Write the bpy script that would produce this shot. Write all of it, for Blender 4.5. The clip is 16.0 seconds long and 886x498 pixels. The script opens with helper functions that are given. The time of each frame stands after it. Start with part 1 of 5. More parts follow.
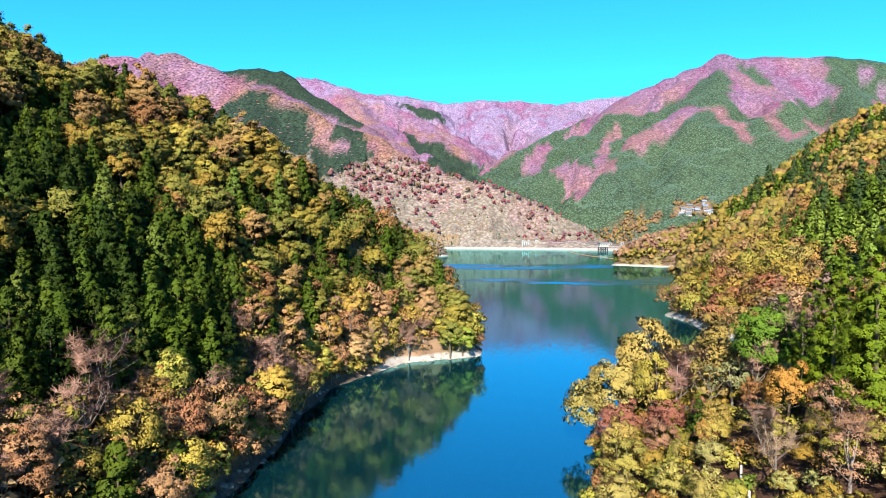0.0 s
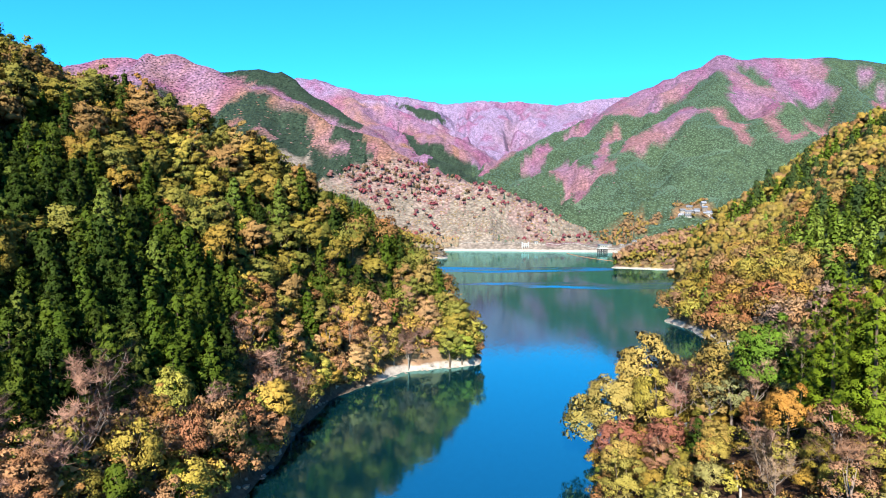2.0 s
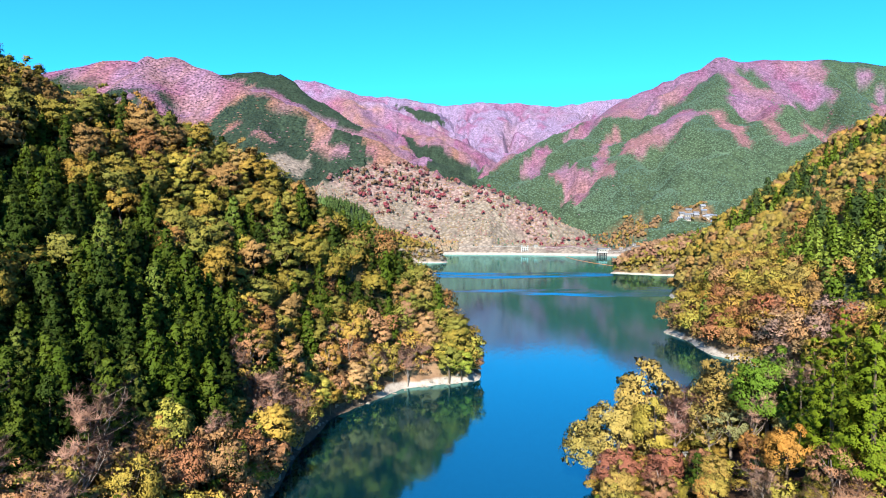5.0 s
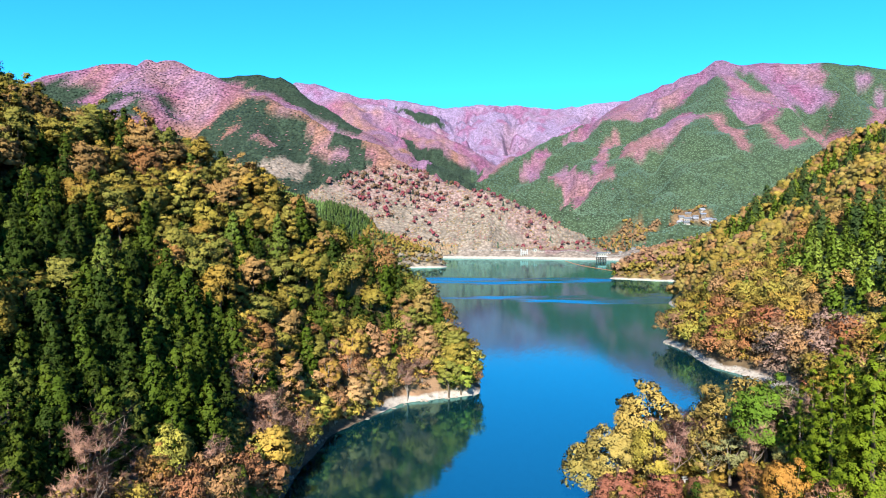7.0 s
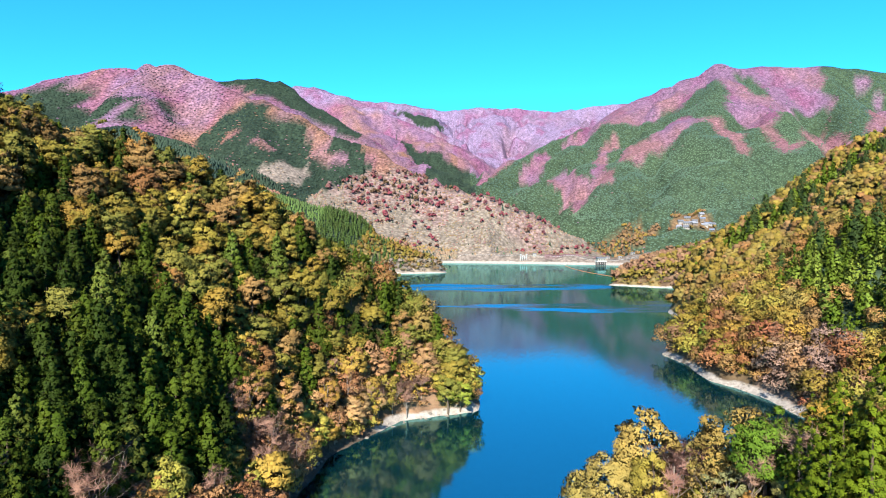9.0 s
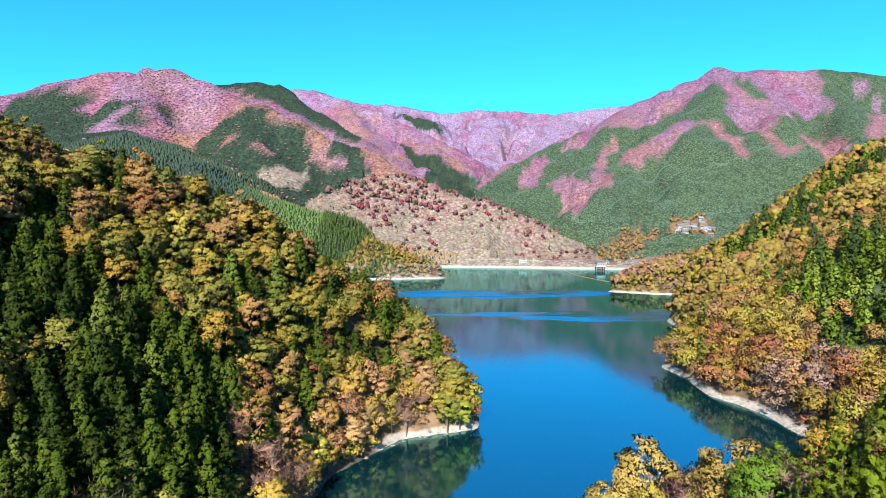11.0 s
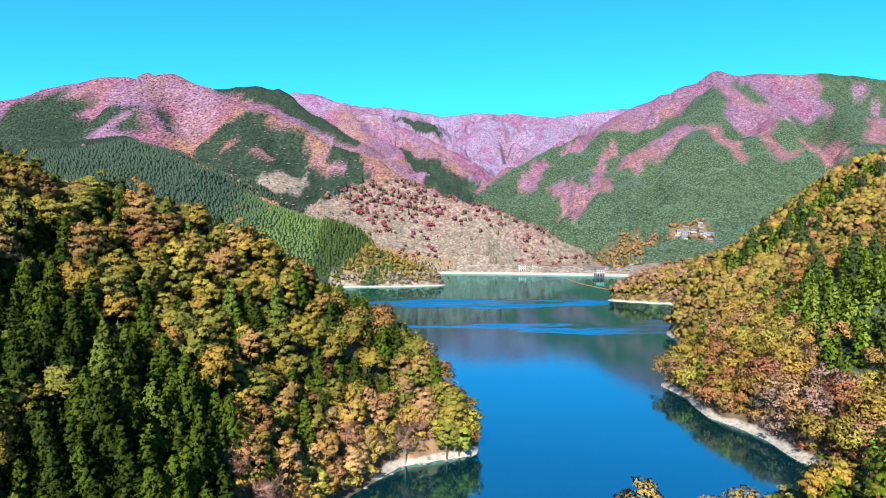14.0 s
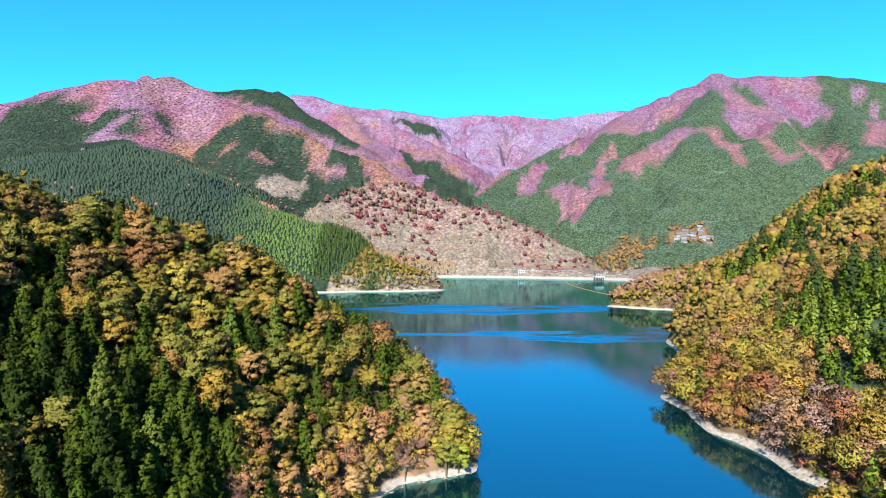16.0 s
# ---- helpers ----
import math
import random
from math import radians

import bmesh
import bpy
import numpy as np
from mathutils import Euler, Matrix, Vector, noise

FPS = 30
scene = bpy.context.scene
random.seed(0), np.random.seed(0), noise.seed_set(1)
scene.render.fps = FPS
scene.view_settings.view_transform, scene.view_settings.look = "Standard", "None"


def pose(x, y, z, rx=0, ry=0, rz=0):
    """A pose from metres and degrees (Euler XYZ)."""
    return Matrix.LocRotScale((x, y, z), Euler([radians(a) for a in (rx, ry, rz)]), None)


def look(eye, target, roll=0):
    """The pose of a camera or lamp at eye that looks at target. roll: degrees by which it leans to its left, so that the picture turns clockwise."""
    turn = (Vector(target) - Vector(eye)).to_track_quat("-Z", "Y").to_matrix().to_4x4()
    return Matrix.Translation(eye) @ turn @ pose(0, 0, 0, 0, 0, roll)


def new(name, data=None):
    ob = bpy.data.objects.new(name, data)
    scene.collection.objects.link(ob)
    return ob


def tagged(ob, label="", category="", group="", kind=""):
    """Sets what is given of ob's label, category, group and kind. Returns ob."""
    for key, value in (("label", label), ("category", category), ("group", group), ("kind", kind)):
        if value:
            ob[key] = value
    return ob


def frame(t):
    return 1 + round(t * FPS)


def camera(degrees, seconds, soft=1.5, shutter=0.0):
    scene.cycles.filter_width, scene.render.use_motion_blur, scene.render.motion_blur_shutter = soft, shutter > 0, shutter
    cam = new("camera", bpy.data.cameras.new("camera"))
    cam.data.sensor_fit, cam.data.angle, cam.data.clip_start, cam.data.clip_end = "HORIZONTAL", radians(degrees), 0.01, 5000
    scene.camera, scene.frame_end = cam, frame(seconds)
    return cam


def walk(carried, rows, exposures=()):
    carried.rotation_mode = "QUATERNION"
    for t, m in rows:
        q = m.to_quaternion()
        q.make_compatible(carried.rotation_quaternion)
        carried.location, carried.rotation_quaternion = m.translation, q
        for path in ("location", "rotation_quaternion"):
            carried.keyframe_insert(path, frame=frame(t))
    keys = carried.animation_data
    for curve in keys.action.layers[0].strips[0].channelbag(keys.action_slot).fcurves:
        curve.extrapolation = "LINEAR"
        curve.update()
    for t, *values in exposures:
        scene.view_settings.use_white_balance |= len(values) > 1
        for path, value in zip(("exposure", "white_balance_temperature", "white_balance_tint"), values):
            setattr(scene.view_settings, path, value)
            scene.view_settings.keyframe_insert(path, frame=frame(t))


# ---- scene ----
import itertools

cam = camera(69.8, 16.0, soft=1.0)
METRES, EYE, TILT, LEAN, TURN = 36.0, 44.0, -2.2, 0.0, 0.0
ROWS = [
    (0.0, 0.0, 0.0, 0.0, 0.0, 0.0, -0.0),
    (0.5, -0.0, -0.0004, 0.0197, -0.02, -0.01, -0.0),
    (1.0, -0.0, -0.0008, 0.0393, -0.03, -0.0, -0.01),
    (1.5, -0.0002, -0.0011, 0.0588, -0.04, 0.01, -0.01),
    (2.0, -0.0001, -0.0013, 0.0795, -0.04, 0.01, -0.01),
    (2.5, -0.0002, -0.0018, 0.1021, -0.04, 0.01, -0.0),
    (3.0, -0.0001, -0.0022, 0.1249, -0.04, 0.02, -0.0),
    (3.5, 0.0001, -0.0029, 0.1479, -0.06, 0.02, 0.01),
    (4.0, 0.0005, -0.0033, 0.1709, -0.06, 0.03, 0.02),
    (6.5, 0.0004, -0.0074, 0.3024, -0.13, 0.18, 0.0),
    (7.0, 0.0007, -0.0083, 0.3332, -0.13, 0.22, 0.0),
    (7.5, 0.0011, -0.0093, 0.3661, -0.15, 0.26, 0.01),
    (8.0, 0.0012, -0.0107, 0.4003, -0.16, 0.31, 0.02),
    (8.5, 0.0017, -0.0118, 0.4357, -0.17, 0.36, 0.04),
    (9.0, 0.0022, -0.0129, 0.4717, -0.18, 0.4, 0.03),
    (11.5, 0.0027, -0.0171, 0.6579, -0.25, 0.58, 0.06),
    (12.0, 0.0029, -0.018, 0.6962, -0.26, 0.61, 0.07),
    (12.5, 0.0028, -0.0183, 0.7343, -0.27, 0.62, 0.07),
    (13.0, 0.0035, -0.0196, 0.7722, -0.28, 0.65, 0.08),
    (13.5, 0.0037, -0.0203, 0.8102, -0.28, 0.66, 0.07),
    (14.0, 0.0046, -0.022, 0.8483, -0.29, 0.68, 0.07),
    (14.5, 0.0047, -0.0224, 0.8862, -0.3, 0.7, 0.08),
    (15.0, 0.0045, -0.0228, 0.9237, -0.32, 0.73, 0.08),
    (15.5, 0.005, -0.0237, 0.9617, -0.33, 0.74, 0.08),
    (16.0, 0.0049, -0.0242, 0.9996, -0.34, 0.75, 0.09),
]
walk(cam, [(t, pose(0, 0, EYE, TILT, LEAN, TURN) @ pose(METRES * x, METRES * y, METRES * z, 90 + pitch, roll, yaw)) for t, x, y, z, yaw, pitch, roll in ROWS],
     exposures=((0.0, 1.88), (9.0, 1.80), (16.0, 1.73)))

# ---- world, sun ----
SUN = Vector((-0.17, -0.80, 0.57)).normalized()
world = bpy.data.worlds.new("world")
scene.world = world
world.use_nodes = True
wn, wl = world.node_tree.nodes, world.node_tree.links
sky = wn.new("ShaderNodeTexSky")
sky.sky_type, sky.sun_disc = "NISHITA", False
sky.sun_elevation = math.asin(SUN.z)
sky.sun_rotation = math.atan2(SUN.x, SUN.y)
sky.altitude, sky.air_density, sky.dust_density, sky.ozone_density = 600, 1.0, 0.1, 1.0
tint = wn.new("ShaderNodeMix")
tint.data_type, tint.blend_type = "RGBA", "MULTIPLY"
tint.inputs[0].default_value = 1.0
tint.inputs[7].default_value = (0.10, 0.78, 1.30, 1)
wl.new(sky.outputs[0], tint.inputs[6])
wl.new(tint.outputs[2], wn["Background"].inputs[0])
wn["Background"].inputs[1].default_value = 0.075
sun = new("sun", bpy.data.lights.new("sun", "SUN"))
sun.data.energy, sun.data.angle, sun.data.color = 5.0, radians(0.5), (1.0, 0.93, 0.82)
sun.matrix_world = look(SUN * 500, (0, 0, 0))

# ---- materials ----
def material(name, rough=0.8, spec=0.3):
    m = bpy.data.materials.new(name)
    m.use_nodes = True
    b = m.node_tree.nodes["Principled BSDF"]
    b.inputs["Roughness"].default_value = rough
    b.inputs["Specular IOR Level"].default_value = spec
    return m, m.node_tree.nodes, m.node_tree.links, b


def mixer(n, l, kind, fac, a, b):
    """A colour mix node; each of fac, a, b is a socket or a value."""
    x = n.new("ShaderNodeMix")
    x.data_type, x.blend_type = "RGBA", kind
    for i, v in ((0, fac), (6, a), (7, b)):
        if hasattr(v, "is_linked"):
            l.new(v, x.inputs[i])
        else:
            x.inputs[i].default_value = v if i == 0 else (*v, 1)
    return x.outputs[2]


def noise_tex(n, l, scale, detail=3, rough=0.55, vector=None):
    t = n.new("ShaderNodeTexNoise")
    t.inputs["Scale"].default_value, t.inputs["Detail"].default_value, t.inputs["Roughness"].default_value = scale, detail, rough
    if vector is not None:
        l.new(vector, t.inputs["Vector"])
    return t.outputs["Fac"]


def ramp(n, l, fac, *stops):
    r = n.new("ShaderNodeValToRGB")
    while len(r.color_ramp.elements) < len(stops):
        r.color_ramp.elements.new(0.5)
    for e, (p, c) in zip(r.color_ramp.elements, stops):
        e.position, e.color = p, (*c, 1)
    l.new(fac, r.inputs[0])
    return r.outputs[0]


def bump(n, l, b, height, strength, distance):
    x = n.new("ShaderNodeBump")
    x.inputs["Strength"].default_value, x.inputs["Distance"].default_value = strength, distance
    l.new(height, x.inputs["Height"])
    l.new(x.outputs[0], b.inputs["Normal"])


def position(n):
    return n.new("ShaderNodeNewGeometry").outputs["Position"]


def leaf_material(name, source, vary=1.0, soft=True):
    """Foliage: the colour of the tree, broken up leaf by leaf, with light coming through."""
    m, n, l, b = material(name, 0.7, 0.06) if soft else material(name, 0.9, 0.03)
    if source == "object":
        colour = n.new("ShaderNodeObjectInfo").outputs["Color"]
    else:
        a = n.new("ShaderNodeAttribute")
        a.attribute_name = "tint"
        colour = a.outputs["Color"]
    isl = n.new("ShaderNodeNewGeometry").outputs["Random Per Island"]
    c = mixer(n, l, "MULTIPLY", 1.0, colour, ramp(n, l, isl, (0, (1 - 0.3 * vary, 1 - 0.28 * vary, 1 - 0.24 * vary)), (0.5, (1, 1, 1)), (1, (1 + 0.3 * vary, 1 + 0.26 * vary, 1 + 0.16 * vary))))
    c = mixer(n, l, "MULTIPLY", 1.0, c, ramp(n, l, noise_tex(n, l, 0.45, 2, vector=position(n)), *(((0.3, (0.8, 0.83, 0.86)), (0.7, (1.18, 1.15, 1.08))) if soft else ((0.3, (0.94, 0.95, 0.96)), (0.7, (1.06, 1.05, 1.04))))))
    l.new(c, b.inputs["Base Color"])
    t = n.new("ShaderNodeBsdfTranslucent")
    l.new(c, t.inputs["Color"])
    if soft:
        # leaves turn with the rounding of their clump
        s = n.new("ShaderNodeAttribute")
        s.attribute_name = "soft"
        w = n.new("ShaderNodeVectorTransform")
        w.vector_type, w.convert_from, w.convert_to = "NORMAL", "OBJECT", "WORLD"
        l.new(s.outputs["Vector"], w.inputs[0])
        l.new(w.outputs[0], b.inputs["Normal"])
        l.new(w.outputs[0], t.inputs["Normal"])
    s = n.new("ShaderNodeMixShader")
    s.inputs[0].default_value = 0.13
    l.new(b.outputs[0], s.inputs[1])
    l.new(t.outputs[0], s.inputs[2])
    l.new(s.outputs[0], n["Material Output"].inputs["Surface"])
    return m


def plain(name, colour, rough=0.8, grain=2.0, spread=0.25, relief=0.0, metal=0.0):
    """A surface of one colour, varied at two scales."""
    m, n, l, b = material(name, rough)
    b.inputs["Metallic"].default_value = metal
    p = position(n)
    colour = tuple(v * 0.6 for v in colour)
    lo, hi = tuple(v * (1 - spread) for v in colour), tuple(min(1, v * (1 + spread)) for v in colour)
    f = noise_tex(n, l, grain, 5, 0.6, p)
    c = ramp(n, l, f, (0.3, lo), (0.7, hi))
    c = mixer(n, l, "MULTIPLY", 0.5, c, ramp(n, l, noise_tex(n, l, grain * 0.13, 3, 0.5, p), (0.3, (0.7, 0.7, 0.7)), (0.7, (1.2, 1.2, 1.2))))
    l.new(c, b.inputs["Base Color"])
    if relief:
        bump(n, l, b, f, 0.6, relief)
    return m


LEAF = leaf_material("leaves", "object", 0.4)
LEAF_FAR = leaf_material("leaves_of_far_trees", "attribute", 0.15, False)
LEAF_MANY = leaf_material("leaves_of_many_trees", "attribute", 0.25)
BARK = plain("bark", (0.12, 0.085, 0.06), 0.9, 6.0, 0.35, 0.03)
PALE_BARK = plain("pale_bark", (0.27, 0.215, 0.18), 0.85, 6.0, 0.25, 0.02)
CONCRETE = plain("concrete", (0.55, 0.53, 0.5), 0.85, 0.6, 0.18, 0.02)
RAIL_STEEL = plain("weathered_rail", (0.4, 0.4, 0.39), 0.5, 1.0, 0.1)
STEEL_WHITE = plain("white_painted_steel", (0.45, 0.45, 0.44), 0.4, 1.0, 0.08)
DARK_STEEL = plain("dark_steel", (0.06, 0.065, 0.07), 0.5, 1.0, 0.2)
ROOF_GREY = plain("grey_roof_tiles", (0.16, 0.17, 0.19), 0.5, 2.0, 0.2, 0.02)
ROOF_BLUE = plain("bluish_metal_roof", (0.18, 0.22, 0.29), 0.4, 1.0, 0.15)
PLASTER = plain("white_plaster", (0.33, 0.31, 0.28), 0.85, 0.8, 0.1)
OLD_WALL = plain("weathered_boards", (0.21, 0.165, 0.125), 0.85, 1.5, 0.25)
PALE_ROOF = plain("pale_metal_roof", (0.27, 0.28, 0.31), 0.35, 1.0, 0.1)
ORANGE_FLOAT = plain("orange_float", (0.55, 0.2, 0.07), 0.5, 2.0, 0.2)


def ground_material():
    m, n, l, b = material("hillside", 0.95, 0.1)
    p = position(n)
    a = n.new("ShaderNodeAttribute")
    a.attribute_name = "cover"
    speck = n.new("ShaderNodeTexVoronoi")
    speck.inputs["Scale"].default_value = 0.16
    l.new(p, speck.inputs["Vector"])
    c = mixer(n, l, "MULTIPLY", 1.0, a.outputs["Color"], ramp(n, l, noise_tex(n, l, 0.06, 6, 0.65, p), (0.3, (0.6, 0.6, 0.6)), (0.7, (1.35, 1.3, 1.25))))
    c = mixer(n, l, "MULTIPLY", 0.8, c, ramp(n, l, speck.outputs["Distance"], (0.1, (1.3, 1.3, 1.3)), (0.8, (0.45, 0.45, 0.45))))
    # drawn-down shore: pale bare earth up to about two metres over the water
    z = n.new("ShaderNodeSeparateXYZ")
    l.new(p, z.inputs[0])
    add = n.new("ShaderNodeMath")
    add.operation = "MULTIPLY_ADD"
    add.inputs[1].default_value = 3.0
    l.new(noise_tex(n, l, 0.12, 4, 0.6, p), add.inputs[0])
    beach = n.new("ShaderNodeAttribute")
    beach.attribute_name = "bare"
    parts = n.new("ShaderNodeSeparateColor")
    l.new(beach.outputs["Color"], parts.inputs[0])
    less = n.new("ShaderNodeMath")
    less.operation = "MULTIPLY_ADD"
    less.inputs[1].default_value = -2.0
    l.new(parts.outputs[1], less.inputs[0])
    l.new(z.outputs[2], less.inputs[2])
    l.new(less.outputs[0], add.inputs[2])
    band = n.new("ShaderNodeMapRange")
    band.inputs[1].default_value, band.inputs[2].default_value, band.inputs[3].default_value, band.inputs[4].default_value = 2.9, 3.7, 1, 0
    l.new(add.outputs[0], band.inputs[0])
    sand = ramp(n, l, noise_tex(n, l, 0.6, 6, 0.7, p), (0.3, (0.15, 0.13, 0.112)), (0.7, (0.32, 0.285, 0.25)))
    soil = ramp(n, l, noise_tex(n, l, 0.8, 6, 0.7, p), (0.3, (0.03, 0.022, 0.016)), (0.75, (0.11, 0.085, 0.065)))
    c = mixer(n, l, "MIX", band.outputs[0], c, mixer(n, l, "MIX", parts.outputs[0], soil, sand))
    l.new(c, b.inputs["Base Color"])
    bump(n, l, b, noise_tex(n, l, 0.5, 6, 0.7, p), 0.8, 0.6)
    return m


def water_material():
    m, n, l, body = material("lake_water", 0.5, 0.0)
    p = position(n)
    gloss, fresnel, both = n.new("ShaderNodeBsdfGlossy"), n.new("ShaderNodeFresnel"), n.new("ShaderNodeMixShader")
    gloss.inputs["Color"].default_value = (0.46, 1.0, 1.0, 1)
    fresnel.inputs["IOR"].default_value = 3.2
    l.new(fresnel.outputs[0], both.inputs[0])
    l.new(body.outputs[0], both.inputs[1])
    l.new(gloss.outputs[0], both.inputs[2])
    l.new(both.outputs[0], n["Material Output"].inputs["Surface"])
    f = noise_tex(n, l, 0.01, 2, 0.5, p)
    l.new(ramp(n, l, f, (0.3, (0.0008, 0.0105, 0.0145)), (0.7, (0.0013, 0.0135, 0.019))), body.inputs["Base Color"])
    # wind streaks: long bands across the lake where ripples tilt the reflection
    xyz = n.new("ShaderNodeSeparateXYZ")
    l.new(p, xyz.inputs[0])
    mp = n.new("ShaderNodeMapping")
    mp.inputs["Scale"].default_value = (0.006, 0.012, 1)
    l.new(p, mp.inputs[0])
    drift = n.new("ShaderNodeMath")
    drift.operation = "MULTIPLY_ADD"
    drift.inputs[1].default_value = 170.0
    l.new(noise_tex(n, l, 1.0, 4, 0.6, mp.outputs[0]), drift.inputs[0])
    l.new(xyz.outputs[1], drift.inputs[2])
    r = n.new("ShaderNodeMapRange")
    r.inputs[1].default_value, r.inputs[2].default_value = 352, 952
    l.new(drift.outputs[0], r.inputs[0])
    off, on = (0, 0, 0), (1, 1, 1)
    streak = ramp(n, l, r.outputs[0], (0.345, off), (0.375, (0.8, 0.8, 0.8)), (0.385, (0.8, 0.8, 0.8)), (0.415, off), (0.58, off), (0.63, on), (0.70, on), (0.75, off))
    mp2 = n.new("ShaderNodeMapping")
    mp2.inputs["Scale"].default_value, mp2.inputs["Location"].default_value = (0.007, 0.03, 1), (3, 7, 0)
    l.new(p, mp2.inputs[0])
    streak = mixer(n, l, "MULTIPLY", 1.0, streak, ramp(n, l, noise_tex(n, l, 1.0, 3, 0.6, mp2.outputs[0]), (0.38, off), (0.56, on)))
    st = n.new("ShaderNodeMapRange")
    st.inputs[3].default_value, st.inputs[4].default_value = 0.075, 0.16
    l.new(streak, st.inputs[0])
    l.new(st.outputs[0], gloss.inputs["Roughness"])
    # ripples lean against the wind, and break the mirror a little everywhere
    rip = n.new("ShaderNodeTexNoise")
    rip.inputs["Scale"].default_value, rip.inputs["Detail"].default_value = 1.2, 3
    l.new(p, rip.inputs["Vector"])
    jit = n.new("ShaderNodeVectorMath")
    jit.operation = "MULTIPLY_ADD"
    jit.inputs[1].default_value, jit.inputs[2].default_value = (0.024, 0.034, 0), (-0.012, -0.027, 1)
    l.new(rip.outputs["Color"], jit.inputs[0])
    lean = n.new("ShaderNodeVectorMath")
    lean.operation = "MULTIPLY_ADD"
    lean.inputs[1].default_value = (0, -0.10, 0)
    l.new(streak, lean.inputs[0])
    l.new(jit.outputs[0], lean.inputs[2])
    unit = n.new("ShaderNodeVectorMath")
    unit.operation = "NORMALIZE"
    l.new(lean.outputs[0], unit.inputs[0])
    l.new(unit.outputs[0], gloss.inputs["Normal"])
    l.new(unit.outputs[0], fresnel.inputs["Normal"])
    return m


# ---- land ----
def hash2(i, j, seed):
    h = (i.astype(np.int64) * 374761393 + j.astype(np.int64) * 668265263 + seed * 1442695041) & 0x7FFFFFFF
    h = ((h ^ (h >> 13)) * 1274126177) & 0x7FFFFFFF
    return ((h ^ (h >> 16)) & 0xFFFF) / 65535.0


def value_noise(x, y, seed=0):
    i, j = np.floor(x), np.floor(y)
    u, v = x - i, y - j
    u, v = u * u * (3 - 2 * u), v * v * (3 - 2 * v)
    a, b = hash2(i, j, seed), hash2(i + 1, j, seed)
    c, d = hash2(i, j + 1, seed), hash2(i + 1, j + 1, seed)
    return (a + (b - a) * u) * (1 - v) + (c + (d - c) * u) * v


def fbm(x, y, size, seed=0, octaves=4):
    """Soft noise about 0, from about -1 to 1; size: metres."""
    total, amp = 0.0, 0.5
    for k in range(octaves):
        total = total + amp * (2 * value_noise(x / size + 17.3 * k, y / size - 9.1 * k, seed + k) - 1)
        size, amp = size / 2.1, amp * 0.5
    return total * 1.3


# the lake's shore, once round
LAKE_WEST = [(-70, -250), (-58, -60), (-46, 40), (-37, 95), (-33, 122), (-34, 145), (-31, 169), (-23, 183), (-10, 201), (12, 211), (13, 224),
             (2, 252), (-30, 314), (-92, 400), (-170, 500), (-260, 640), (-260, 780), (-160, 852), (-60, 865), (0, 880), (10, 892),
             (-20, 915), (-90, 960), (-90, 1040), (-60, 1110), (6, 1138), (120, 1120)]
LAKE_EAST = [(311, 1057), (330, 940), (280, 800), (200, 720), (181, 688), (212, 664), (245, 648), (262, 590), (215, 510), (170, 477), (158, 420),
             (150, 393), (135, 350), (107, 306), (110, 281), (109, 254), (115, 237), (118, 222), (117, 206), (122, 185), (112, 165), (85, 152),
             (60, 148), (42, 140), (31, 128), (27, 110), (22, 95), (18, 60), (14, 0), (5, -100), (-10, -250)]
LAKE = LAKE_WEST + LAKE_EAST

# crests that rise from the shore: (steepness power, points)
BANKS = [
    (0.86, [(-420, 0, 190), (-330, 60, 170), (-220, 110, 140), (-150, 140, 106), (-108, 172, 82), (-64, 204, 66), (-41, 208, 49), (-18, 216, 37), (-2, 216, 21), (6, 214, 10), (11, 213, 2)]),
    (0.66, [(900, 100, 300), (700, 250, 260), (480, 380, 192), (310, 485, 117), (278, 560, 66), (262, 620, 42), (225, 665, 22), (190, 690, 6)]),
    (0.85, [(220, -250, 100), (160, -60, 75), (110, 30, 52), (80, 70, 34), (62, 105, 18), (50, 125, 10), (36, 130, 4)]),
    (0.6, [(-400, 860, 90), (-250, 850, 50), (-140, 885, 14), (-60, 885, 10), (0, 890, 4)]),
    (0.6, [(-640, 1300, 270), (-560, 1180, 238), (-515, 1050, 222), (-404, 1000, 158), (-324, 1000, 130), (-199, 985, 96), (-119, 965, 78), (-45, 945, 30), (-22, 922, 6)]),
]
